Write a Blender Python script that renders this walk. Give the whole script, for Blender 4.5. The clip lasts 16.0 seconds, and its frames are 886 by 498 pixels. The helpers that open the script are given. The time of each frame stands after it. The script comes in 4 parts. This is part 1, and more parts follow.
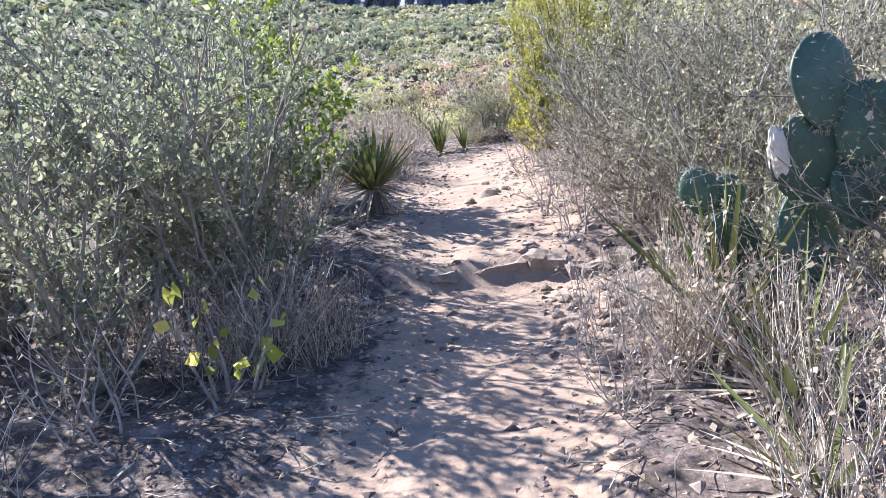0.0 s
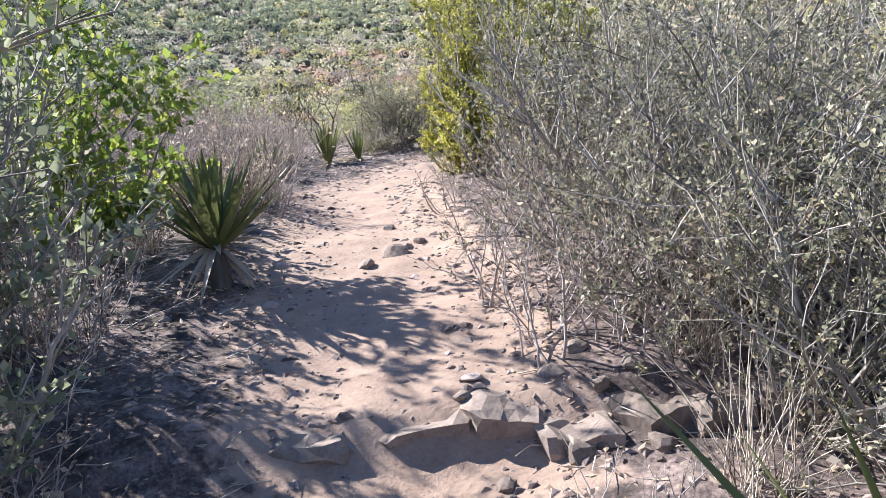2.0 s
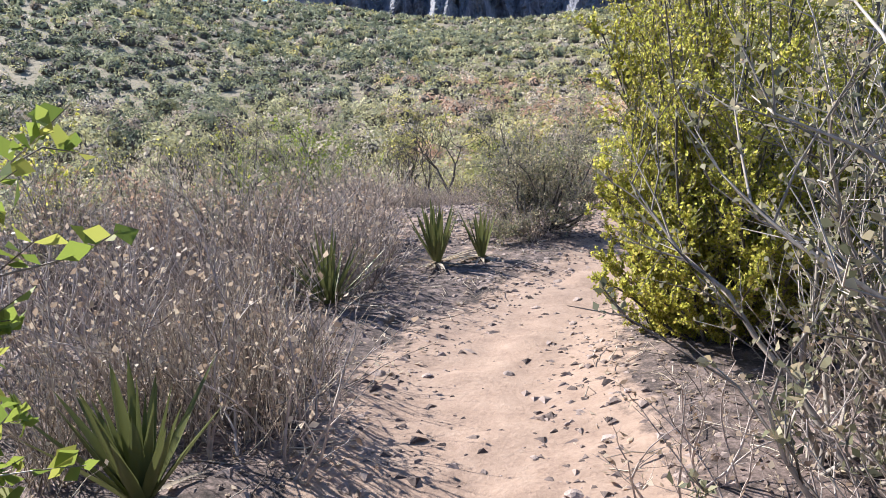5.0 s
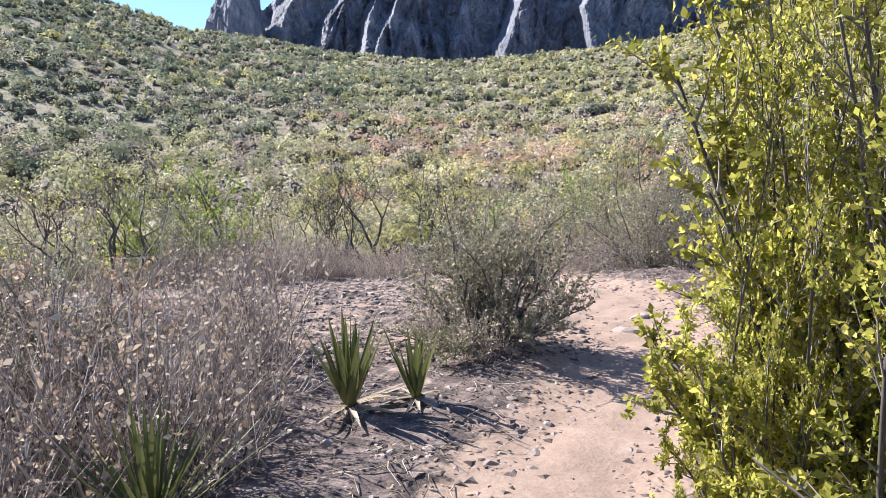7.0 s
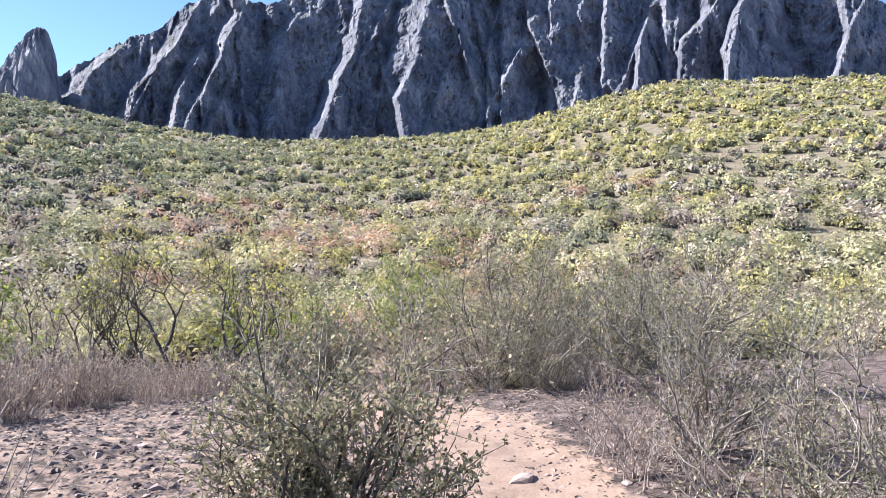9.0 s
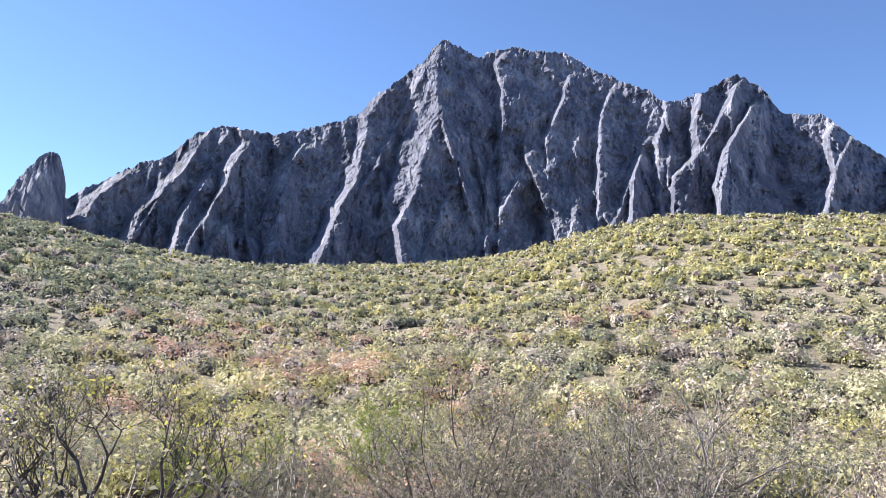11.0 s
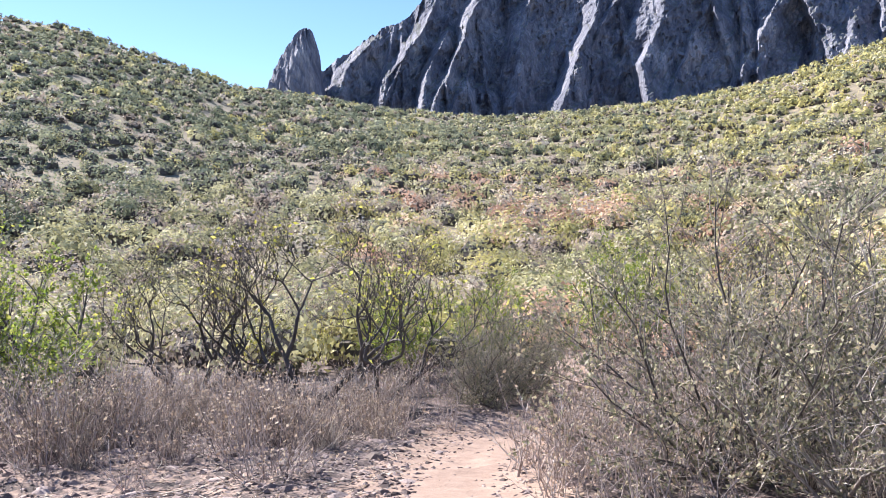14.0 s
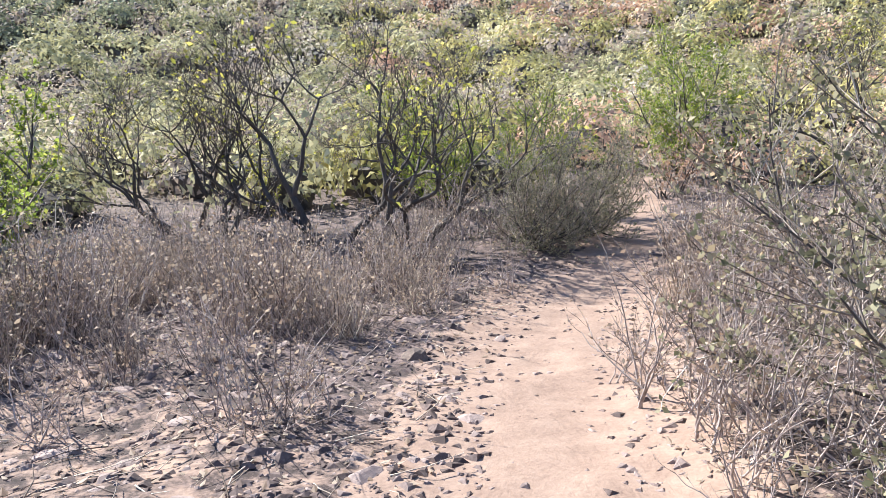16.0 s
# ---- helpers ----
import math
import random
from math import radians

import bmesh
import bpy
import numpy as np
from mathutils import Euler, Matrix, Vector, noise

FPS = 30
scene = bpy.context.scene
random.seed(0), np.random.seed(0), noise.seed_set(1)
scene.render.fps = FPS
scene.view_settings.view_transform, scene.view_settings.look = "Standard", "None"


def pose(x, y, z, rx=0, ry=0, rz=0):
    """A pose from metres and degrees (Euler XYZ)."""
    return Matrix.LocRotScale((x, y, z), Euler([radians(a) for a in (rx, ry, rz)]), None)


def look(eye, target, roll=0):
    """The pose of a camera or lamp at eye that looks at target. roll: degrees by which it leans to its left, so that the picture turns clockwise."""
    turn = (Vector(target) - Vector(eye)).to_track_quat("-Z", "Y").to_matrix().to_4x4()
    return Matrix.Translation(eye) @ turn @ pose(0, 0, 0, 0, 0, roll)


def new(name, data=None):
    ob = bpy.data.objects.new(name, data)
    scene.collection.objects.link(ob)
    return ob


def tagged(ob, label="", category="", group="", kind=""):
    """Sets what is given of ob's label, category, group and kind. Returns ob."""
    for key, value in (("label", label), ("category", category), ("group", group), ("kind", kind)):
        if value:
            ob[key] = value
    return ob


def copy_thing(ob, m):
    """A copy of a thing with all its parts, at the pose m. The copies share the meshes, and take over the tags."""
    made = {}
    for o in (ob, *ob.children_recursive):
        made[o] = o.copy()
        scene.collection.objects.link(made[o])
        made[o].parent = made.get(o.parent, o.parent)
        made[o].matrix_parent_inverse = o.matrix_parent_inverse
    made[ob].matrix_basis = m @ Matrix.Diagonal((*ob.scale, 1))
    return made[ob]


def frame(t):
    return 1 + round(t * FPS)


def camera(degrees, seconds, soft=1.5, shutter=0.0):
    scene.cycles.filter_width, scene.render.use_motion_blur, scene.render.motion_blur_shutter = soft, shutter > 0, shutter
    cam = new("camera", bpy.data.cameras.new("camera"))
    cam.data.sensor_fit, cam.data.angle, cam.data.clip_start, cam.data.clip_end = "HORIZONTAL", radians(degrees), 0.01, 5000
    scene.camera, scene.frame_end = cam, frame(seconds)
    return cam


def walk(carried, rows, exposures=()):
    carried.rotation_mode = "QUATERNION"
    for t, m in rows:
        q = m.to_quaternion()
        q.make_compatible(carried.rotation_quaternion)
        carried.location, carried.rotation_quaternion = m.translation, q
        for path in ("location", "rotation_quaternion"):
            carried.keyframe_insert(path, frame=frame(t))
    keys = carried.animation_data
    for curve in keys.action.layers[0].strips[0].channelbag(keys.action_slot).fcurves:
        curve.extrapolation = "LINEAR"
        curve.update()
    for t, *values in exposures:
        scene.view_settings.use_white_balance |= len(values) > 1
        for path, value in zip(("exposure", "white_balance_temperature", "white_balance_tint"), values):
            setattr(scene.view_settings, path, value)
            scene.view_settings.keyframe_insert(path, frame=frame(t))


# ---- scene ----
cam = camera(60.4, 16.0, soft=0.85)
PATH = [
    (0, (1.156, 1.473, 1.239), (1.191, 3.435, 0.855), -7.5),
    (0.5, (1.095, 2.063, 1.284), (1.233, 4.025, 0.923), -7.4),
    (1, (1.131, 2.597, 1.296), (1.352, 4.548, 0.915), -5.5),
    (1.5, (1.184, 3.164, 1.332), (1.468, 5.098, 0.914), -5.1),
    (2, (1.3, 3.707, 1.368), (1.616, 5.633, 0.929), -4.3),
    (2.5, (1.407, 4.262, 1.428), (1.706, 6.189, 0.984), -3.5),
    (3, (1.483, 4.819, 1.487), (1.711, 6.755, 1.043), -3.6),
    (3.5, (1.575, 5.39, 1.53), (1.705, 7.337, 1.092), -3.8),
    (4, (1.531, 5.896, 1.604), (1.568, 7.85, 1.179), -3.8),
    (4.2, (1.533, 6.106, 1.63), (1.537, 8.062, 1.214), -3.9),
    (6.3, (1.605, 8.453, 1.777), (1.668, 10.435, 1.518), -2.0),
    (6.5, (1.608, 8.637, 1.818), (1.708, 10.618, 1.56), -1.9),
    (7, (1.637, 9.136, 1.863), (1.842, 11.108, 1.598), -1.4),
    (7.5, (1.664, 9.63, 1.89), (1.993, 11.586, 1.626), -0.7),
    (8, (1.724, 10.168, 1.888), (2.189, 12.099, 1.656), -0.2),
    (8.5, (1.857, 10.728, 1.909), (2.453, 12.63, 1.753), 0.1),
    (9, (1.828, 10.971, 1.968), (2.515, 12.848, 1.915), 0.5),
    (9.5, (1.914, 11.282, 2.041), (2.653, 13.14, 2.099), 0.7),
    (9.7, (1.979, 11.38, 2.04), (2.728, 13.232, 2.143), 0.9),
    (11.8, (2.95, 12.315, 2.053), (3.559, 14.194, 2.371), 2.9),
    (12, (3.048, 12.488, 2.04), (3.626, 14.376, 2.356), 2.9),
    (12.5, (3.247, 12.957, 1.968), (3.736, 14.877, 2.242), 2.7),
    (13, (3.422, 13.411, 1.948), (3.805, 15.365, 2.137), 2.0),
    (13.5, (3.521, 13.898, 1.866), (3.766, 15.882, 1.93), 1.0),
    (14, (3.488, 14.4, 1.797), (3.553, 16.396, 1.681), -1.3),
    (14.5, (3.493, 14.86, 1.765), (3.473, 16.839, 1.481), -1.8),
    (15, (3.435, 15.311, 1.747), (3.387, 17.269, 1.342), -1.3),
    (15.5, (3.349, 15.804, 1.723), (3.314, 17.735, 1.203), -2.3),
    (16, (3.308, 16.318, 1.684), (3.306, 18.224, 1.078), -2.8),
]
walk(cam, [(t, look(eye, aim, roll)) for t, eye, aim, roll in PATH],
     [(0, 1.64, 5850, 10), (1.2, 1.5, 5900, 10), (2.5, 1.32, 6000, 10), (4, 1.06, 6250, 10), (6.5, 1.2, 6200, 11), (9, 1.22, 6150, 13), (12.5, 1.12, 6150, 17), (14, 1.25, 6200, 15), (16, 1.2, 6200, 10)])

# ---- daylight ----
SUN_AZ, SUN_EL = radians(48), radians(37)   # to the left of +y, above the horizon
world = bpy.data.worlds.new("sky")
scene.world = world
world.use_nodes = True
wn = world.node_tree.nodes
sky = wn.new("ShaderNodeTexSky")
sky.sky_type = "NISHITA"
sky.sun_disc = False
sky.sun_elevation, sky.sun_rotation = SUN_EL, -SUN_AZ
sky.altitude, sky.air_density, sky.dust_density, sky.ozone_density = 1500, 1.0, 0.15, 5.0
wn["Background"].inputs[1].default_value = 0.092
world.node_tree.links.new(sky.outputs[0], wn["Background"].inputs[0])
to_sun = Vector((-math.sin(SUN_AZ) * math.cos(SUN_EL), math.cos(SUN_AZ) * math.cos(SUN_EL), math.sin(SUN_EL)))
lamp = bpy.data.lights.new("sun", "SUN")
lamp.energy, lamp.angle, lamp.color = 5.0, radians(0.53), (1.0, 0.945, 0.86)
sun = new("sun", lamp)
sun.matrix_world = look(to_sun * 50, (0, 0, 0))


# ---- materials ----
def nodes_of(name):
    m = bpy.data.materials.new(name)
    m.use_nodes = True
    t = m.node_tree
    t.nodes.clear()
    return m, t, t.nodes, t.links


def ramp(n, stops):
    r = n.new("ShaderNodeValToRGB")
    while len(r.color_ramp.elements) < len(stops):
        r.color_ramp.elements.new(0.5)
    for e, (p, c) in zip(r.color_ramp.elements, stops):
        e.position, e.color = p, (*c, 1)
    return r


def noise_node(n, l, scale, detail=5, rough=0.6, coords=None):
    x = n.new("ShaderNodeTexNoise")
    x.inputs["Scale"].default_value, x.inputs["Detail"].default_value, x.inputs["Roughness"].default_value = scale, detail, rough
    if coords:
        l.new(coords, x.inputs["Vector"])
    return x


def leaf_mat(name, stops, glow=0.45, rough=0.55, bushes=False):
    """Thin leaves: each leaf has its own tint, and lets some light through."""
    m, t, n, l = nodes_of(name)
    g = n.new("ShaderNodeNewGeometry")
    r = ramp(n, stops)
    if bushes:
        at = n.new("ShaderNodeAttribute")
        at.attribute_name = "plant"
        mx = n.new("ShaderNodeMix")
        mx.inputs["Factor"].default_value = 0.35
        l.new(at.outputs["Fac"], mx.inputs["A"])
        l.new(g.outputs["Random Per Island"], mx.inputs["B"])
        l.new(mx.outputs["Result"], r.inputs[0])
    else:
        l.new(g.outputs["Random Per Island"], r.inputs[0])
    o = n.new("ShaderNodeObjectInfo")
    hsv = n.new("ShaderNodeHueSaturation")
    mp = n.new("ShaderNodeMapRange")
    mp.inputs["To Min"].default_value, mp.inputs["To Max"].default_value = 0.8, 1.2
    l.new(o.outputs["Random"], mp.inputs[0])
    l.new(mp.outputs[0], hsv.inputs["Value"])
    l.new(r.outputs[0], hsv.inputs["Color"])
    p = n.new("ShaderNodeBsdfPrincipled")
    p.inputs["Roughness"].default_value = rough
    p.inputs["Specular IOR Level"].default_value = 0.15
    l.new(hsv.outputs[0], p.inputs["Base Color"])
    tr = n.new("ShaderNodeBsdfTranslucent")
    l.new(hsv.outputs[0], tr.inputs[0])
    mix = n.new("ShaderNodeMixShader")
    mix.inputs[0].default_value = glow
    l.new(p.outputs[0], mix.inputs[1])
    l.new(tr.outputs[0], mix.inputs[2])
    out = n.new("ShaderNodeOutputMaterial")
    l.new(mix.outputs[0], out.inputs[0])
    return m


def rough_mat(name, stops, scale=6, rough=0.9, bump=0.4, fine=40, dist=0.02, stretch=None, island=0.0):
    """Bark, stone and dry stalks: two scales of colour and relief."""
    m, t, n, l = nodes_of(name)
    tc = n.new("ShaderNodeTexCoord")
    co = tc.outputs["Object"]
    if stretch:
        mp = n.new("ShaderNodeMapping")
        mp.inputs["Scale"].default_value = stretch
        l.new(co, mp.inputs[0])
        co = mp.outputs[0]
    a = noise_node(n, l, scale, 6, 0.65, co)
    b = noise_node(n, l, fine, 4, 0.6, co)
    mx = n.new("ShaderNodeMath")
    mx.operation = "MULTIPLY_ADD"
    mx.inputs[1].default_value = 0.35
    l.new(b.outputs[0], mx.inputs[0])
    sc = n.new("ShaderNodeMath")
    sc.operation = "MULTIPLY"
    sc.inputs[1].default_value = 0.65
    l.new(a.outputs[0], sc.inputs[0])
    l.new(sc.outputs[0], mx.inputs[2])
    val = mx.outputs[0]
    if island:
        g = n.new("ShaderNodeNewGeometry")
        ad = n.new("ShaderNodeMath")
        ad.operation = "MULTIPLY_ADD"
        ad.inputs[1].default_value = island
        l.new(g.outputs["Random Per Island"], ad.inputs[0])
        sb = n.new("ShaderNodeMath")
        sb.operation = "SUBTRACT"
        sb.inputs[1].default_value = island / 2
        l.new(val, sb.inputs[0])
        l.new(sb.outputs[0], ad.inputs[2])
        val = ad.outputs[0]
    r = ramp(n, stops)
    l.new(val, r.inputs[0])
    o = n.new("ShaderNodeObjectInfo")
    hsv = n.new("ShaderNodeHueSaturation")
    mr = n.new("ShaderNodeMapRange")
    mr.inputs["To Min"].default_value, mr.inputs["To Max"].default_value = 0.8, 1.2
    l.new(o.outputs["Random"], mr.inputs[0])
    l.new(mr.outputs[0], hsv.inputs["Value"])
    l.new(r.outputs[0], hsv.inputs["Color"])
    p = n.new("ShaderNodeBsdfPrincipled")
    p.inputs["Roughness"].default_value = rough
    l.new(hsv.outputs[0], p.inputs["Base Color"])
    bu = n.new("ShaderNodeBump")
    bu.inputs["Strength"].default_value, bu.inputs["Distance"].default_value = bump, dist
    l.new(val, bu.inputs["Height"])
    l.new(bu.outputs[0], p.inputs["Normal"])
    out = n.new("ShaderNodeOutputMaterial")
    l.new(p.outputs[0], out.inputs[0])
    return m


def ground_mat():
    m, t, n, l = nodes_of("trail_soil")
    tc = n.new("ShaderNodeTexCoord")
    co = tc.outputs["Object"]
    at = n.new("ShaderNodeAttribute")
    at.attribute_name = "worn"
    far = n.new("ShaderNodeAttribute")
    far.attribute_name = "brush"
    big = noise_node(n, l, 0.9, 6, 0.6, co)
    mid = noise_node(n, l, 7, 6, 0.65, co)
    fine = noise_node(n, l, 60, 4, 0.7, co)
    vor = n.new("ShaderNodeTexVoronoi")
    vor.inputs["Scale"].default_value = 28
    l.new(co, vor.inputs["Vector"])
    soil = ramp(n, [(0.3, (0.23, 0.155, 0.118)), (0.5, (0.355, 0.25, 0.192)), (0.72, (0.46, 0.34, 0.265))])
    duff = ramp(n, [(0.36, (0.03, 0.023, 0.02)), (0.47, (0.085, 0.062, 0.056)), (0.55, (0.19, 0.14, 0.126)), (0.68, (0.36, 0.28, 0.255))])
    slope = ramp(n, [(0.3, (0.15, 0.13, 0.08)), (0.5, (0.24, 0.20, 0.13)), (0.7, (0.34, 0.275, 0.19))])
    sm = n.new("ShaderNodeMath")
    sm.operation = "MULTIPLY_ADD"
    sm.inputs[1].default_value = 0.4
    l.new(fine.outputs[0], sm.inputs[0])
    half = n.new("ShaderNodeMath")
    half.operation = "MULTIPLY"
    half.inputs[1].default_value = 0.6
    l.new(mid.outputs[0], half.inputs[0])
    l.new(half.outputs[0], sm.inputs[2])
    for r in (soil, duff):
        l.new(sm.outputs[0], r.inputs[0])
    l.new(big.outputs[0], slope.inputs[0])
    # ragged edge of the worn strip
    ed = n.new("ShaderNodeMath")
    ed.operation = "MULTIPLY_ADD"
    ed.inputs[1].default_value = 1.9
    l.new(mid.outputs[0], ed.inputs[0])
    off = n.new("ShaderNodeMath")
    off.operation = "SUBTRACT"
    off.inputs[1].default_value = 0.95
    l.new(at.outputs["Fac"], off.inputs[0])
    l.new(off.outputs[0], ed.inputs[2])
    er = ramp(n, [(0.3, (0, 0, 0)), (0.62, (1, 1, 1))])
    l.new(ed.outputs[0], er.inputs[0])
    mixa = n.new("ShaderNodeMix")
    mixa.data_type = "RGBA"
    l.new(er.outputs[0], mixa.inputs["Factor"])
    l.new(duff.outputs[0], mixa.inputs["A"])
    l.new(soil.outputs[0], mixa.inputs["B"])
    mixb = n.new("ShaderNodeMix")
    mixb.data_type = "RGBA"
    l.new(far.outputs["Fac"], mixb.inputs["Factor"])
    l.new(mixa.outputs["Result"], mixb.inputs["A"])
    l.new(slope.outputs[0], mixb.inputs["B"])
    p = n.new("ShaderNodeBsdfPrincipled")
    p.inputs["Roughness"].default_value = 0.95
    l.new(mixb.outputs["Result"], p.inputs["Base Color"])
    hs = n.new("ShaderNodeMath")
    hs.operation = "MULTIPLY_ADD"
    hs.inputs[1].default_value = -0.18
    l.new(vor.outputs["Distance"], hs.inputs[0])
    l.new(sm.outputs[0], hs.inputs[2])
    bu = n.new("ShaderNodeBump")
    bu.inputs["Strength"].default_value, bu.inputs["Distance"].default_value = 0.55, 0.022
    l.new(hs.outputs[0], bu.inputs["Height"])
    l.new(bu.outputs[0], p.inputs["Normal"])
    out = n.new("ShaderNodeOutputMaterial")
    l.new(p.outputs[0], out.inputs[0])
    return m


def cliff_mat():
    """Grey limestone, tinted blue for distance haze, with streaks down the face and scrub on the ledges."""
    m, t, n, l = nodes_of("limestone")
    tc = n.new("ShaderNodeTexCoord")
    mp = n.new("ShaderNodeMapping")
    mp.inputs["Scale"].default_value = (1, 1, 0.3)
    l.new(tc.outputs["Object"], mp.inputs[0])
    a = noise_node(n, l, 0.022, 9, 0.7, mp.outputs[0])
    b = noise_node(n, l, 0.12, 6, 0.7, mp.outputs[0])
    c = noise_node(n, l, 0.006, 4, 0.5, tc.outputs["Object"])
    # the blue cast of the far air is mixed into these rock colours
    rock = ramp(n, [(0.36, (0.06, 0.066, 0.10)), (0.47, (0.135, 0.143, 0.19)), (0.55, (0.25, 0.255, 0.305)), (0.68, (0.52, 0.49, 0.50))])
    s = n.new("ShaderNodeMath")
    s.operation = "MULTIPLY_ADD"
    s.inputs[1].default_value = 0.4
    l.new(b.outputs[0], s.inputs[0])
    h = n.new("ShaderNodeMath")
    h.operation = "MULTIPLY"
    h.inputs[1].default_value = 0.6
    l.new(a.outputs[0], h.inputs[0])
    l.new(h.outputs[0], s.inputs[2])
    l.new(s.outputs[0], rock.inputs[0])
    g = n.new("ShaderNodeNewGeometry")
    sx = n.new("ShaderNodeSeparateXYZ")
    l.new(g.outputs["Normal"], sx.inputs[0])
    ad = n.new("ShaderNodeMath")
    ad.operation = "MULTIPLY_ADD"
    ad.inputs[1].default_value = 0.3
    l.new(c.outputs[0], ad.inputs[0])
    l.new(sx.outputs[2], ad.inputs[2])
    led = ramp(n, [(0.9, (0, 0, 0)), (1.0, (0.5, 0.5, 0.5))])
    l.new(ad.outputs[0], led.inputs[0])
    mx = n.new("ShaderNodeMix")
    mx.data_type = "RGBA"
    l.new(led.outputs[0], mx.inputs["Factor"])
    l.new(rock.outputs[0], mx.inputs["A"])
    mx.inputs["B"].default_value = (0.14, 0.15, 0.085, 1)
    p = n.new("ShaderNodeBsdfPrincipled")
    p.inputs["Roughness"].default_value = 0.9
    l.new(mx.outputs["Result"], p.inputs["Base Color"])
    bu = n.new("ShaderNodeBump")
    bu.inputs["Strength"].default_value, bu.inputs["Distance"].default_value = 0.8, 14
    l.new(s.outputs[0], bu.inputs["Height"])
    l.new(bu.outputs[0], p.inputs["Normal"])
    out = n.new("ShaderNodeOutputMaterial")
    l.new(p.outputs[0], out.inputs[0])
    return m


M_GROUND = ground_mat()
M_HAZED_CLIFF = cliff_mat()
M_STONE = rough_mat("pale_stone", [(0.3, (0.11, 0.08, 0.072)), (0.5, (0.24, 0.18, 0.16)), (0.7, (0.42, 0.33, 0.295))], 9, 0.9, 0.6, 60, 0.01, island=0.45)
M_BARK = rough_mat("grey_bark", [(0.3, (0.09, 0.078, 0.07)), (0.52, (0.28, 0.245, 0.215)), (0.72, (0.52, 0.47, 0.42))], 8, 0.9, 0.5, 60, 0.004, (1, 1, 0.3))
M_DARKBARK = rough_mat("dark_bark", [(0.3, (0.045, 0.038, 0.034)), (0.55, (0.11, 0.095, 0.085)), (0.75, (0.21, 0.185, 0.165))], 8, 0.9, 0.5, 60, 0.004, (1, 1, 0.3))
M_TWIG = rough_mat("grey_twig", [(0.22, (0.09, 0.075, 0.066)), (0.5, (0.34, 0.295, 0.26)), (0.78, (0.66, 0.60, 0.54))], 10, 0.9, 0.2, 60, 0.002, island=0.5)
M_STRAW = rough_mat("dry_stalk", [(0.22, (0.14, 0.108, 0.085)), (0.5, (0.44, 0.36, 0.29)), (0.78, (0.72, 0.64, 0.53))], 10, 0.85, 0.2, 60, 0.002, island=0.6)
M_HERB = rough_mat("brown_stalk", [(0.22, (0.11, 0.087, 0.08)), (0.5, (0.37, 0.31, 0.285)), (0.78, (0.68, 0.60, 0.555))], 10, 0.9, 0.2, 60, 0.002, island=0.6)
M_LEDGE = rough_mat("grey_bedrock", [(0.3, (0.12, 0.092, 0.078)), (0.5, (0.235, 0.182, 0.152)), (0.7, (0.37, 0.29, 0.245))], 7, 0.9, 0.7, 50, 0.012)
M_GREYLEAF = leaf_mat("grey_green_leaf", [(0, (0.11, 0.115, 0.066)), (0.5, (0.29, 0.285, 0.18)), (0.85, (0.48, 0.44, 0.30)), (1, (0.58, 0.46, 0.29))], 0.35)
M_YELLEAF = leaf_mat("yellow_green_leaf", [(0, (0.26, 0.28, 0.05)), (0.4, (0.50, 0.50, 0.10)), (0.85, (0.74, 0.69, 0.17)), (1, (0.66, 0.53, 0.18))], 0.62)
M_GREENLEAF = leaf_mat("fresh_green_leaf", [(0, (0.16, 0.23, 0.05)), (0.6, (0.32, 0.40, 0.08)), (1, (0.50, 0.50, 0.12))], 0.5)
M_DULLLEAF = leaf_mat("dull_green_leaf", [(0, (0.18, 0.21, 0.13)), (0.6, (0.33, 0.35, 0.22)), (1, (0.50, 0.50, 0.34))], 0.5)
M_DRYLEAF = leaf_mat("withered_leaf", [(0, (0.29, 0.21, 0.155)), (0.5, (0.47, 0.37, 0.28)), (1, (0.66, 0.56, 0.44))], 0.35)
M_RUSTLEAF = leaf_mat("rust_leaf", [(0, (0.32, 0.19, 0.13)), (0.5, (0.52, 0.35, 0.25)), (1, (0.68, 0.50, 0.37))], 0.4)
M_BLADE = leaf_mat("agave_blade", [(0, (0.075, 0.09, 0.035)), (0.6, (0.145, 0.16, 0.06)), (1, (0.26, 0.245, 0.12))], 0.2, 0.42)
M_DEADBLADE = leaf_mat("dead_blade", [(0, (0.30, 0.24, 0.18)), (1, (0.62, 0.54, 0.44))], 0.15)
M_PAD = rough_mat("cactus_skin", [(0.3, (0.028, 0.06, 0.045)), (0.6, (0.06, 0.105, 0.075)), (0.8, (0.15, 0.17, 0.11))], 5, 0.5, 0.2, 40, 0.003)
M_SPINE = rough_mat("pale_spine", [(0.3, (0.5, 0.45, 0.36)), (0.7, (0.7, 0.65, 0.55))], 20, 0.7)
M_SCAR = rough_mat("dried_cactus_skin", [(0.3, (0.42, 0.36, 0.32)), (0.7, (0.68, 0.60, 0.54))], 14, 0.9)
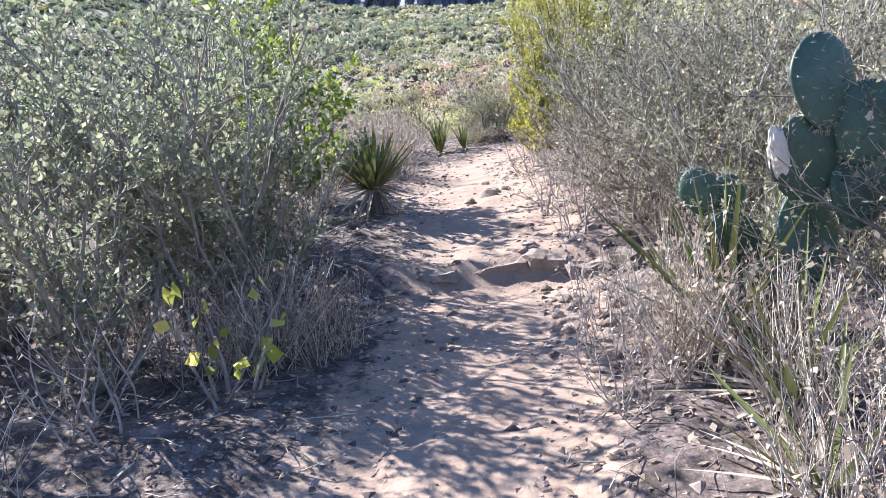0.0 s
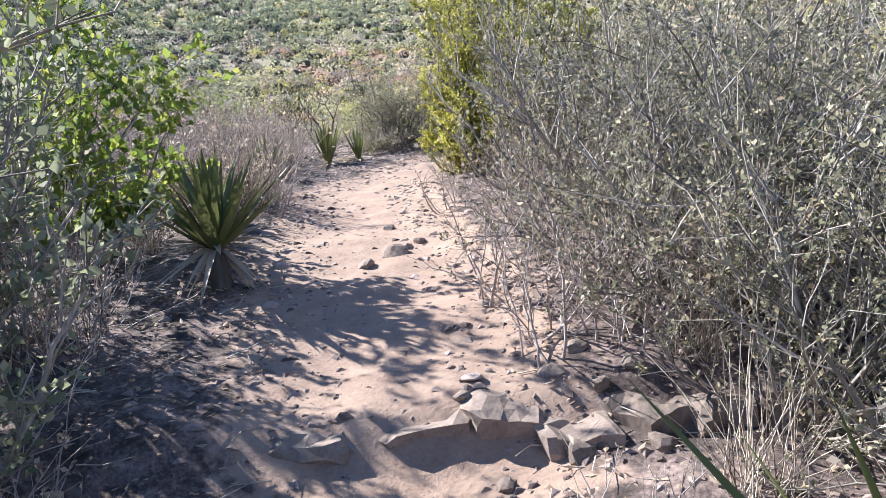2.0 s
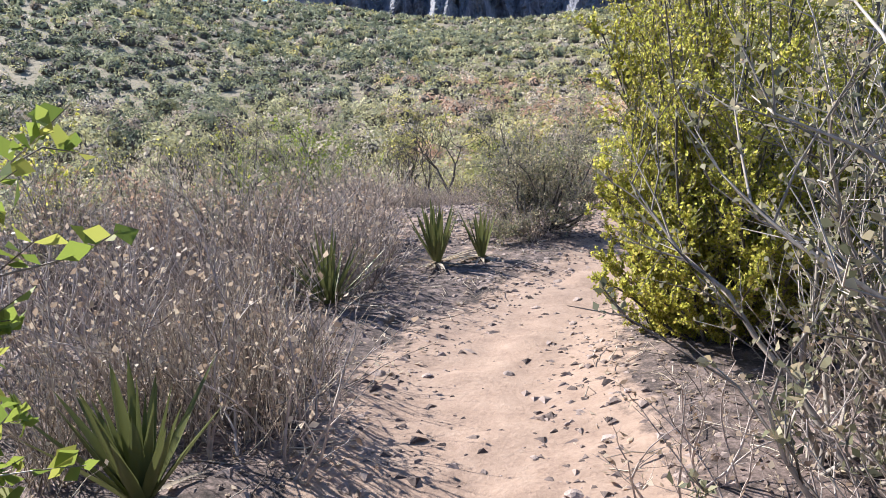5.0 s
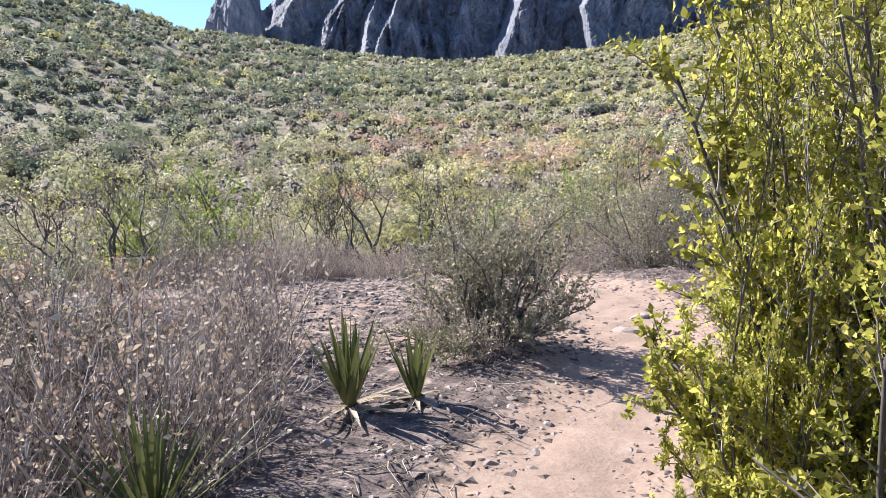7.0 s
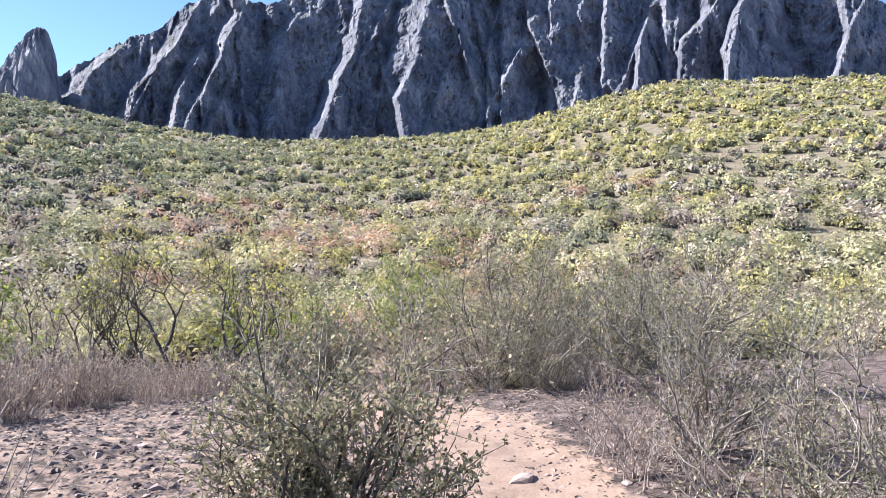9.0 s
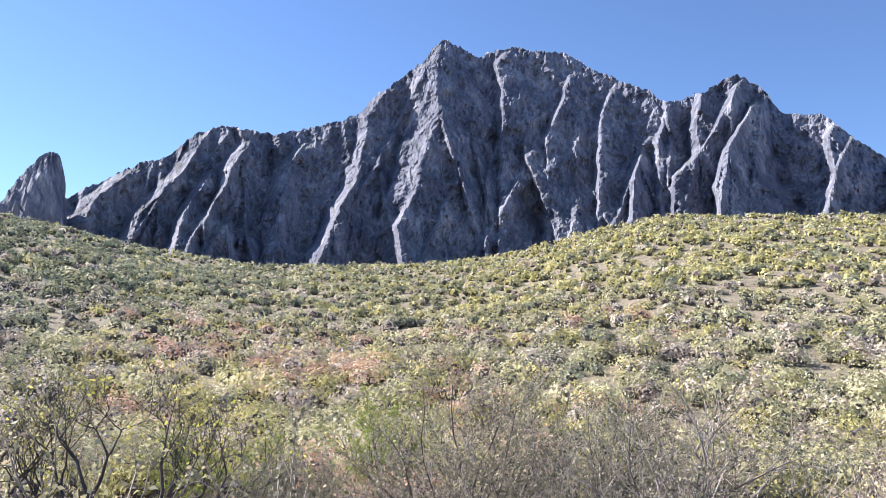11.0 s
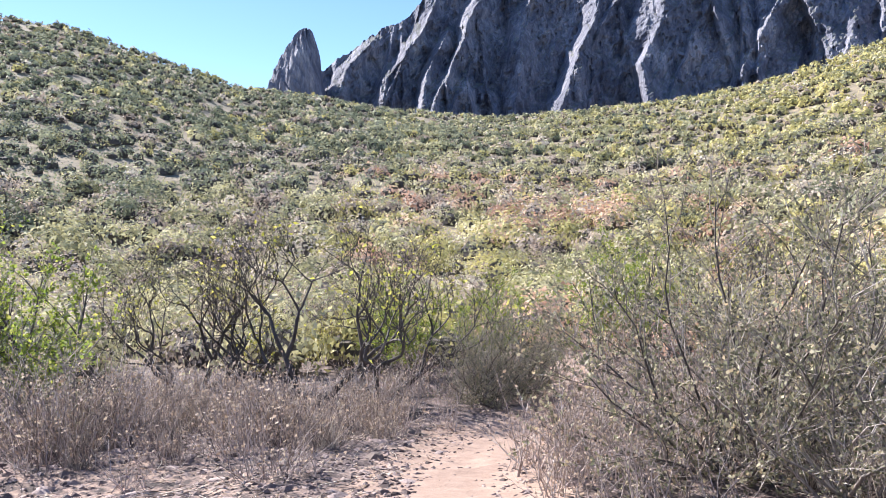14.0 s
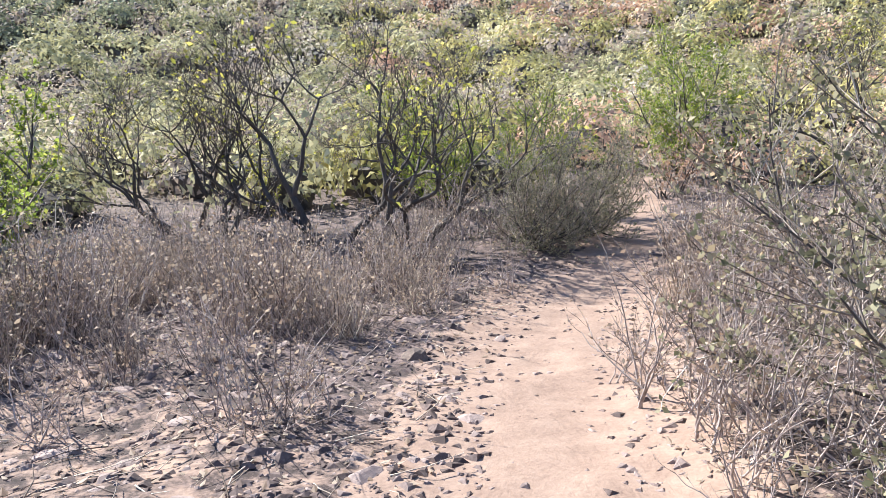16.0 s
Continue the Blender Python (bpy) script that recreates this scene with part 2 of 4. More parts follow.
SCRUB = {
    "olive": leaf_mat("olive_scrub", [(0.1, (0.218, 0.218, 0.118)), (0.5, (0.448, 0.429, 0.241)), (0.9, (0.717, 0.666, 0.413))], 0.27, 0.7, True),
    "dark": leaf_mat("dark_scrub", [(0.1, (0.109, 0.128, 0.0826)), (0.5, (0.256, 0.269, 0.172)), (0.9, (0.435, 0.442, 0.289))], 0.27, 0.7, True),
    "yellow": leaf_mat("yellow_scrub", [(0.1, (0.346, 0.326, 0.135)), (0.5, (0.55, 0.506, 0.212)), (0.9, (0.768, 0.678, 0.306))], 0.27, 0.7, True),
    "grey": leaf_mat("straw_grey_scrub", [(0.1, (0.333, 0.269, 0.218)), (0.5, (0.576, 0.48, 0.39)), (0.9, (0.8, 0.73, 0.589))], 0.27, 0.7, True),
    "rust": leaf_mat("rust_scrub", [(0.1, (0.461, 0.282, 0.198)), (0.5, (0.691, 0.461, 0.333)), (0.9, (0.8, 0.64, 0.474))], 0.27, 0.7, True),
}


# ---- shape helpers ----
def lattice(ix, iy, seed):
    h = (ix.astype(np.int64) * 374761393 + iy.astype(np.int64) * 668265263 + seed * 974634777) & 0xFFFFFFFF
    h = ((h ^ (h >> 13)) * 1274126177) & 0xFFFFFFFF
    return ((h ^ (h >> 16)) & 0xFFFF) / 65535.0


def vnoise(x, y, seed=0):
    """Value noise in 0..1, one cell a unit."""
    x, y = np.asarray(x, float), np.asarray(y, float)
    ix, iy = np.floor(x), np.floor(y)
    fx, fy = x - ix, y - iy
    fx, fy = fx * fx * (3 - 2 * fx), fy * fy * (3 - 2 * fy)
    a, b = lattice(ix, iy, seed), lattice(ix + 1, iy, seed)
    c, d = lattice(ix, iy + 1, seed), lattice(ix + 1, iy + 1, seed)
    return (a * (1 - fx) + b * fx) * (1 - fy) + (c * (1 - fx) + d * fx) * fy


def fbm(x, y, seed=0, octaves=4):
    return sum(vnoise(x * 2 ** k, y * 2 ** k, seed + k) * 0.5 ** k for k in range(octaves)) / (2 - 0.5 ** (octaves - 1))


def mesh_of(name, verts, faces, smooth=False):
    me = bpy.data.meshes.new(name)
    me.from_pydata([tuple(v) for v in verts] if not isinstance(verts, np.ndarray) else verts.tolist(), [], faces)
    if smooth:
        me.polygons.foreach_set("use_smooth", [True] * len(me.polygons))
    me.update()
    return me


def grid_faces(nx, ny):
    i, j = np.meshgrid(np.arange(nx - 1), np.arange(ny - 1), indexing="ij")
    a = (i * ny + j).ravel()
    return np.stack([a, a + ny, a + ny + 1, a + 1], 1).tolist()


class Buf:
    """Gathers tubes and leaves for one mesh."""

    def __init__(self):
        self.v, self.f = [], []

    def tube(self, pts, r0, r1, sides=3):
        n0, k = len(self.v), len(pts)
        for i, p in enumerate(pts):
            d = (pts[min(i + 1, k - 1)] - pts[max(i - 1, 0)]).normalized()
            u = d.cross(Vector((0.31, 0.2, 0.93)) if abs(d.z) < 0.9 else Vector((1, 0, 0))).normalized()
            w = d.cross(u)
            r = r0 + (r1 - r0) * i / (k - 1)
            for s in range(sides):
                a = 2 * math.pi * s / sides
                self.v.append(p + u * (r * math.cos(a)) + w * (r * math.sin(a)))
        for i in range(k - 1):
            for s in range(sides):
                a, b = n0 + i * sides + s, n0 + i * sides + (s + 1) % sides
                self.f.append((a, b, b + sides, a + sides))

    def leaf(self, p, d, size, width, rng):
        d = d.normalized()
        u = d.cross(Vector((rng.uniform(-1, 1), rng.uniform(-1, 1), rng.uniform(-1, 1)))).normalized()
        n = len(self.v)
        up = d.cross(u) * (size * 0.12)
        self.v += [p, p + d * (size * 0.5) + u * (size * width) + up, p + d * size, p + d * (size * 0.5) - u * (size * width) + up]
        self.f.append((n, n + 1, n + 2, n + 3))

    def blade(self, p, d, length, width, droop, rng):
        """A stiff sword leaf: a folded strip that tapers to a spine."""
        d = d.normalized()
        side = d.cross(Vector((0, 0, 1))).normalized()
        if side.length < 0.1:
            side = Vector((1, 0, 0))
        up = side.cross(d)
        n, steps = len(self.v), 5
        for i in range(steps + 1):
            s = i / steps
            q = p + d * (length * s) - Vector((0, 0, 1)) * (droop * length * s * s)
            w = width * (0.75 + 0.5 * s if s < 0.35 else 0.93 * (1 - (s - 0.35) / 0.65) ** 0.8)
            keel = up * (-w * 0.45)
            self.v += [q - side * w + up * w * 0.1, q + keel, q + side * w + up * w * 0.1]
        for i in range(steps):
            a = n + 3 * i
            self.f += [(a, a + 1, a + 4, a + 3), (a + 1, a + 2, a + 5, a + 4)]

    def mesh(self, name, smooth=True):
        return mesh_of(name, [tuple(v) for v in self.v], self.f, smooth)


def part(name, data, material, parent, label=""):
    """Links a mesh, or a Buf, as one mesh object under a thing."""
    me = data.mesh(name) if isinstance(data, Buf) else data
    me.materials.append(material)
    ob = new(name, me)
    ob.parent = parent
    if label:
        tagged(ob, label)
    if name in ("brushwood", "foliage", "branchwork", "stalk_clump", "withered_foliage", "crown", "spines"):
        tagged(ob, kind="stuff")
    return ob


def thing(name, label, category, group=""):
    ob = new(name)
    ob.empty_display_size = 0.1
    return tagged(ob, label, category, group)


# ---- lie of the land ----
TRAIL_Y = (-40, 0, 4, 5.4, 6.3, 8, 10.1, 11.3, 12.8, 13.4, 15.2, 16.7, 17.9, 19.9, 21.3, 24, 32, 46, 70)
TRAIL_X = (0, 1.1, 1.1, 1.45, 1.55, 1.6, 1.66, 1.95, 2.77, 3.22, 3.8, 3.85, 3.55, 3.85, 4.2, 5.3, 7.4, 9.8, 18)
RISE_Y = (-60, -5, 0, 3, 5.9, 6.1, 6.3, 8.3, 10, 12, 13.3, 16.5, 18.4, 20, 21.5, 23.4, 30, 45)
RISE_Z = (-4, -0.7, -0.3, -0.13, 0.02, 0.04, 0.19, 0.36, 0.4, 0.36, 0.35, 0.40, 0.2, -0.14, -0.42, -0.62, -1.2, -1.9)
RIDGE_A = (-180, -120, -60, -35, -23.5, -13, -7, -1, 6, 12, 20, 26, 31.6, 37, 45, 52, 70, 120, 180)
RIDGE_E = (6, 9, 12.5, 13.2, 12.0, 8.85, 8.0, 6.85, 6.25, 6.45, 7.0, 8.05, 9.75, 10.75, 10.45, 10.1, 8, 6, 6)
RIDGE_R = 215.0


def trail_x(y):
    return np.interp(y, TRAIL_Y, TRAIL_X)


def height(x, y):
    x, y = np.asarray(x, float), np.asarray(y, float)
    off = x - trail_x(y)
    near = np.interp(y, RISE_Y, RISE_Z)
    d = np.abs(off)
    wild = np.clip((d - 0.3) / 0.6, 0, 1)
    near = near + 0.07 * wild + 0.10 * (fbm(x * 0.45 + 7, y * 0.45, 3, 3) - 0.5) * np.clip(d, 0, 3)
    near = near + wild * (0.10 * (fbm(x * 1.6, y * 1.6, 11, 4) - 0.5) + 0.05 * (fbm(x * 6, y * 6, 21, 3) - 0.5))
    near = near + (1 - wild) * (0.04 * (fbm(x * 2.2, y * 1.4, 31, 3) - 0.5) + 0.06 * (fbm(x * 5, y * 5, 35, 3) - 0.5))
    dx, dy = x - 3.2, y - 13.5
    r, a = np.hypot(dx, dy), np.degrees(np.arctan2(dx, dy))
    top = 1.9 + RIDGE_R * np.tan(np.radians(np.interp(a, RIDGE_A, RIDGE_E)))
    u = np.clip((r - 30) / (RIDGE_R - 30), 0, None)
    base = -1.7
    prof = np.where(u < 1, u ** 1.22, np.clip(1 - 0.8 * np.clip(u - 1, 0, None) ** 1.3, -0.15, 1))
    rough = (fbm(x * 0.035, y * 0.035, 41, 4) - 0.5) * 9 * np.clip(u, 0, 1) * np.clip(1.15 - u, 0.12, 1) + (fbm(x * 0.12, y * 0.12, 51, 3) - 0.5) * 1.4 * np.clip(u * 3, 0, 1)
    hill = base + (top - base) * prof + rough
    k = np.clip((r - 17) / 20, 0, 1)
    k = k * k * (3 - 2 * k)
    return near * (1 - k) + hill * k


def zat(x, y):
    return float(height(x, y))


def steps_out(lo, hi, step, reach, grow):
    mid = np.arange(lo, hi + step / 2, step)
    out, s = [0.0], step
    while out[-1] < reach:
        s *= grow
        out.append(out[-1] + s)
    out = np.array(out[1:])
    return np.concatenate([(lo - out)[::-1], mid, hi + out])


def build_ground():
    xs, ys = steps_out(-0.6, 5.4, 0.08, 3200, 1.085), steps_out(2.2, 22.0, 0.08, 3200, 1.085)
    gx, gy = np.meshgrid(xs, ys, indexing="ij")
    gz = height(gx, gy)
    me = mesh_of("ground", np.stack([gx, gy, gz], -1).reshape(-1, 3), grid_faces(len(xs), len(ys)), True)
    d = np.abs(gx - trail_x(gy))
    wide = np.where(gy > 22, 0.12, 0.32 + 0.16 * vnoise(gy * 0.7, gy * 0, 5)) - 0.1 * np.clip((6 - gy) / 2, 0, 1)
    worn = np.clip(1.25 - np.clip(d - wide, 0, None) / 0.4, 0, 1)
    clearing = np.clip(1.5 - np.hypot((gx - 1.5) / 1.6, (gy - 16.9) / 2.3), 0, 0.42)
    worn = np.maximum(worn, clearing)
    brush = np.clip((np.hypot(gx - 3.2, gy - 13.5) - 13) / 9, 0, 1)
    brush = np.where((d < 0.45) & (gy < 30), brush * 0.2, brush)
    for key, val in (("worn", worn), ("brush", brush)):
        me.attributes.new(key, "FLOAT", "POINT").data.foreach_set("value", val.ravel().astype(np.float32))
    me.materials.append(M_GROUND)
    tagged(new("ground", me), "dusty pinkish trail and stony scrubland ground", "ground", kind="structure")


build_ground()

# ---- limestone massif beyond the hill ----
HUB = Vector((3.0, 13.0, 1.9))
CREST_A = (-13, -10, -6.3, -2.4, -0.9, 1.6, 4, 7, 10, 13.3, 14.6, 18, 19.7, 22.4, 25, 29, 31.6, 35.3, 36.9, 39.3, 41.6, 43.4, 44.6, 47.2, 51, 62)
CREST_E = (7, 8.5, 10.2, 12.8, 13.2, 15.6, 16.1, 15.8, 16.6, 17.8, 19.3, 21.8, 23.5, 22.4, 22.9, 22.6, 21.2, 19.7, 18.6, 19.3, 20.2, 19.1, 17.3, 17.0, 13.6, 8)
# each slab of rock: its left edge from the apex down as (bearing, elevation), its width to the right, how far it stands out, width of the left facet
SLABS = (
    (((19.3, 23.2), (19.0, 20.2), (19.4, 17.4), (18.2, 14.4), (17.6, 11)), 8.0, 120, 2.6),
    (((15.7, 20.1), (13.9, 17.6), (13.8, 15.1), (13.2, 12.0)), 3.6, 70, 0.9),
    (((20.1, 15.5), (17.8, 12.7), (16.6, 9.7), (17.2, 6.0)), 6.5, 190, 0.75),
    (((14.2, 14.3), (12.2, 10.8), (10.4, 6.0)), 5.0, 150, 1.1),
    (((27.9, 18.8), (26.2, 17.0), (26.0, 16.2), (27.1, 12.9), (28.8, 9.0)), 6.5, 110, 0.5),
    (((29.8, 21.2), (29.1, 19.3), (27.9, 16.5)), 4.0, 70, 0.4),
    (((31.2, 13.0), (31.8, 11.8), (32.8, 9.5)), 2.2, 90, 0.55),
    (((35.1, 15.3), (34.4, 13.1), (34.2, 10)), 2.6, 110, 0.5),
    (((42.0, 19.8), (39.2, 15.2), (37.5, 13.4), (37.2, 10)), 5.0, 130, 0.5),
    (((40.7, 20.4), (39.4, 19.2), (38.9, 17.2), (39.1, 15.0)), 3.0, 80, 0.7),
    (((42.9, 18.4), (41.0, 15.1), (40.2, 12.5), (40.5, 10)), 5.5, 210, 0.5),
    (((48.6, 17.2), (47.6, 15.4), (47.9, 13), (47.0, 9)), 4.5, 110, 0.6),
    (((52.3, 14.6), (51.4, 12), (51.0, 9)), 4.0, 100, 0.5),
)
SHOULDERS = (
    (((1.8, 15.4), (1.0, 13.1), (-1.9, 9.3), (-3.0, 6)), 5.0, 90, 1.0),
    (((4.9, 15.2), (3.7, 12.9), (2.6, 9.5), (2.2, 6)), 5.5, 120, 0.7),
    (((-2.6, 12.5), (-4.8, 10.2), (-6.6, 7)), 4.0, 70, 0.9),
    (((2.7, 13.1), (0.9, 9.5), (0.3, 6.0)), 5.2, 150, 0.8),
    (((9.6, 15.6), (8.0, 13.4), (7.4, 11)), 4.5, 60, 0.8),
    (((22.5, 19.6), (21.6, 16.2), (20.8, 13.6)), 3.0, 75, 0.45),
    (((24.8, 22.8), (23.9, 21.8), (24.5, 19.0)), 4.2, 70, 0.45),
    (((24.3, 16.8), (23.6, 14.2), (23.4, 11.5)), 2.6, 70, 0.4),
    (((32.8, 20.0), (32.0, 17.5), (31.8, 14)), 3.4, 70, 0.35),
    (((36.6, 17.6), (36.0, 15.8), (36.2, 13)), 2.5, 55, 0.35),
)


def build_massif():
    na, nv = 760, 190
    r = random.Random(62)
    az = np.linspace(-12, 60, na)
    crag = (fbm(az * 1.1, az * 0, 61, 5) - 0.5) * 0.4 + (fbm(az * 5, az * 0, 71, 3) - 0.5) * 0.35
    el = np.clip(np.interp(az, CREST_A, CREST_E) + crag, 4.5, None)
    A, V = np.meshgrid(az, np.linspace(0, 1, nv), indexing="ij")
    E = 3.5 + (el[:, None] - 3.5) * V
    warp = A + (fbm(A * 0.8, E * 0.6, 81, 4) - 0.5) * 0.55
    out = np.zeros_like(A)
    for edge, wide, reach, facet in SLABS + SHOULDERS:
        ea, ee = [p[0] for p in edge][::-1], [p[1] for p in edge][::-1]
        c = np.interp(E, ee, ea)
        rest = np.clip((ee[-1] - E) / (ee[-1] - ee[0]), 0, 1)
        cap = np.clip((ee[-1] - E) / 0.5, 0, 1)
        side = np.where(warp < c, (c - warp) / (facet * (0.6 + 0.6 * rest)), (warp - c) / (wide * (0.12 + 0.88 * rest ** 0.8)))
        lump = np.clip(1 - side, 0, 1)
        lump = np.where(warp < c, lump, lump ** 0.85)
        out = np.maximum(out, lump * reach * (0.3 + 0.7 * rest ** 0.7) * cap)
    flute = np.zeros_like(A)
    for _ in range(110):
        a, top, lean, w, reach = r.uniform(-10, 57), r.uniform(8, 22), r.uniform(-0.35, 0.6), r.uniform(0.5, 1.9), r.uniform(10, 34)
        c = a + lean * (E - top)
        rest = np.clip((top - E) / 7, 0, 1) * np.clip(1.6 - (top - E) / 9, 0, 1)
        side = np.where(warp < c, (c - warp) / 0.28, (warp - c) / (w * (0.2 + rest)))
        flute = np.maximum(flute, np.clip(1 - side, 0, 1) * reach * np.clip(rest * 2, 0, 1))

    def ridged(fa, fe, seed):
        return 1 - np.abs(2 * fbm(warp * fa + E * fe * 0.35, E * fe - warp * fa * 0.4, seed, 3) - 1) * 2.2

    R = 1150 + 17 * (E - 5) - out - flute - 13 * ridged(0.25, 0.3, 91) - 10 * ridged(0.7, 0.6, 101) - 7 * ridged(1.9, 1.4, 111) - 4.5 * ridged(5, 3.4, 115)
    Z = HUB.z + R * np.tan(np.radians(E))
    X, Y = HUB.x + R * np.sin(np.radians(A)), HUB.y + R * np.cos(np.radians(A))
    bx, by, bz = [], [], []
    for k in range(1, 6):
        rr = R[:, -1] + 90 * k
        bx.append(HUB.x + rr * np.sin(np.radians(az)))
        by.append(HUB.y + rr * np.cos(np.radians(az)))
        bz.append(Z[:, -1] * (1 - 0.17 * k) - 20 * k)
    X, Y, Z = [np.concatenate([q, np.stack(b, 1)], 1) for q, b in ((X, bx), (Y, by), (Z, bz))]
    me = mesh_of("mountain", np.stack([X, Y, Z], -1).reshape(-1, 3), grid_faces(na, nv + 5), False)
    me.materials.append(M_HAZED_CLIFF)
    tagged(new("mountain", me), "steep grey limestone mountain with ribbed shaded cliffs", "mountain", kind="structure")


def build_pinnacle():
    """A leaning tooth of rock that stands apart on the ridge."""
    n, k = 60, 40
    verts, faces = [], []
    a0, dist = radians(-8.2), 1120
    cx, cy = HUB.x + dist * math.sin(a0), HUB.y + dist * math.cos(a0)
    for j in range(k):
        s = j / (k - 1)
        rad = 46 * (1 - s) ** 0.65 + 5
        for i in range(n):
            a = 2 * math.pi * i / n
            r = rad * (0.8 + 0.45 * float(fbm(3 * math.cos(a) + 9 + s, 3 * math.sin(a) + 9 + s * 3, 121, 4)))
            verts.append((cx + r * math.cos(a) * (1.45 - 0.4 * s if math.cos(a) < 0 else 0.75) + 7 * s * s + 2, cy + 1.4 * r * math.sin(a), 120 + 133 * s ** 0.95 + 4 * math.sin(i * 1.7 + j)))
    for j in range(k - 1):
        for i in range(n):
            faces.append((j * n + i, j * n + (i + 1) % n, (j + 1) * n + (i + 1) % n, (j + 1) * n + i))
    faces.append(tuple((k - 1) * n + i for i in range(n)))
    me = mesh_of("rock_pinnacle", verts, faces)
    me.materials.append(M_HAZED_CLIFF)
    tagged(new("rock_pinnacle", me), "tooth-shaped grey rock pinnacle standing apart on the ridge", "rock")


build_massif()
build_pinnacle()


# ---- scrub on the hill, too many to count ----
def build_scrub():
    rng = np.random.default_rng(5)
    sets = {k: ([], []) for k in SCRUB}
    counts = {k: 0 for k in SCRUB}
    tints = {k: [] for k in SCRUB}
    bm = bmesh.new()
    bmesh.ops.create_icosphere(bm, subdivisions=1, radius=1)
    bm.verts.index_update()
    core_ball = np.array([v.co[:] for v in bm.verts]), np.array([[v.index for v in f.verts] for f in bm.faces])
    bm.free()
    inner, inner_faces = [], []
    for lo, hi, number, tufts in ((13, 24, 200, 460), (24, 38, 540, 290), (38, 60, 1150, 150), (60, 100, 2200, 60), (100, 160, 3900, 33), (160, 232, 6200, 20)):
        r = np.sqrt(rng.uniform(lo ** 2, hi ** 2, number))
        a = np.radians(rng.uniform(-52, 66, number))
        x, y = 3.2 + r * np.sin(a), 13.5 + r * np.cos(a)
        z = height(x, y)
        ad = np.degrees(a)
        patch = fbm(x * 0.03, y * 0.03, 131, 3)
        patch2 = fbm(x * 0.06 + 40, y * 0.06, 141, 3)
        for i in range(number):
            if (abs(x[i] - trail_x(y[i])) < (0.9 if y[i] < 28 else 0.2) and r[i] < 60) or (r[i] < 24 and not 24.3 < y[i] and not -20 < x[i] < -3.5 and x[i] < 7):
                continue
            warm = np.clip((ad[i] - 8) / 18, 0, 1)
            q = rng.random()
            if r[i] < 85 and -6 < ad[i] < 38 and patch2[i] > 0.44 and q < 0.72:
                kind = "rust" if q < 0.15 else "grey" if q < 0.36 else "yellow" if q < 0.62 else "olive"
            elif q < 0.16 + 0.36 * (r[i] < 60) + 0.3 * (patch[i] > 0.55) * (r[i] < 110):
                kind = "grey" if rng.random() < 0.5 else "olive"
            elif q < 0.24 + 0.42 * warm:
                kind = "yellow"
            elif r[i] > 45 and q < 0.24 + 0.42 * warm + (0.68 if ad[i] < -2 else 0.45 if ad[i] < 8 else 0.14):
                kind = "dark"
            else:
                kind = "olive"
            s = rng.uniform(0.6, 1.35) * (1.15 if 38 < r[i] < 60 else 1.0)
            w = s * rng.uniform(0.9, 1.3)
            n = int(tufts * (0.6 + 0.5 * s))
            # tufts of leaves on an uneven dome
            th, ph = rng.uniform(0, 2 * np.pi, n), np.arccos(rng.uniform(-0.15, 1, n))
            rad = rng.uniform(0.45, 1.1, n) * (0.8 + 0.35 * np.sin(th * 2 + i) * np.sin(ph * 3 + i * 1.3))
            c = np.stack([w * rad * np.sin(ph) * np.cos(th), w * rad * np.sin(ph) * np.sin(th), s * (0.25 + 0.95 * rad * np.cos(ph))], 1)
            c += (x[i], y[i], z[i] - 0.05)
            t = (0.95 / np.sqrt(tufts / 16)) * s * (0.5 if tufts < 60 else 0.36)
            away = c - (x[i], y[i], z[i] + 0.2 * s)
            away = away / (np.linalg.norm(away, axis=1)[:, None] + 1e-6) + 0.34 * rng.normal(size=(n, 3))
            away /= np.linalg.norm(away, axis=1)[:, None]
            u = np.cross(away, rng.normal(size=(n, 3)))
            u /= np.linalg.norm(u, axis=1)[:, None]
            p = np.cross(away, u)
            p /= np.linalg.norm(p, axis=1)[:, None]
            k1, k2 = t * rng.uniform(0.6, 1.2, (n, 1)), t * rng.uniform(0.5, 1.0, (n, 1))
            quad = np.stack([c - u * k1, c + p * k2, c + u * k1 * 0.8 - p * k2 * 0.5], 1).reshape(-1, 3)
            vs, fs = sets[kind]
            vs.append(quad)
            base = counts[kind]
            fs.append(base + np.arange(3 * n).reshape(-1, 3))
            counts[kind] += 3 * n
            tints[kind].append(np.full(3 * n, rng.random()))
            # a solid dark ball in each bush stands in for its inner shade
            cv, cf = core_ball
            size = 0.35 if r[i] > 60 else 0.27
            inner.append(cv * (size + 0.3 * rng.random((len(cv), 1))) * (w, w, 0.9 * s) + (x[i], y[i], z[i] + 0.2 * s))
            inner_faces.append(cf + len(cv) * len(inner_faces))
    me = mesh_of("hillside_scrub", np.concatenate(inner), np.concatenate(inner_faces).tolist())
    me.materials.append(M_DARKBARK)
    tagged(new("hillside_scrub", me), "solid dark cores that stand in for shade inside the hillside bushes", "bushes", kind="stuff")
    names = {"olive": "olive green", "dark": "dark green", "yellow": "yellowish green", "grey": "leafless grey", "rust": "rust brown"}
    for k, (vs, fs) in sets.items():
        me = mesh_of("hillside_scrub", np.concatenate(vs), np.concatenate(fs).tolist())
        me.attributes.new("plant", "FLOAT", "POINT").data.foreach_set("value", np.concatenate(tints[k]).astype(np.float32))
        me.materials.append(SCRUB[k])
        tagged(new("hillside_scrub", me), f"{names[k]} low scrub bushes spread over the hillside", "bushes", kind="stuff")


build_scrub()


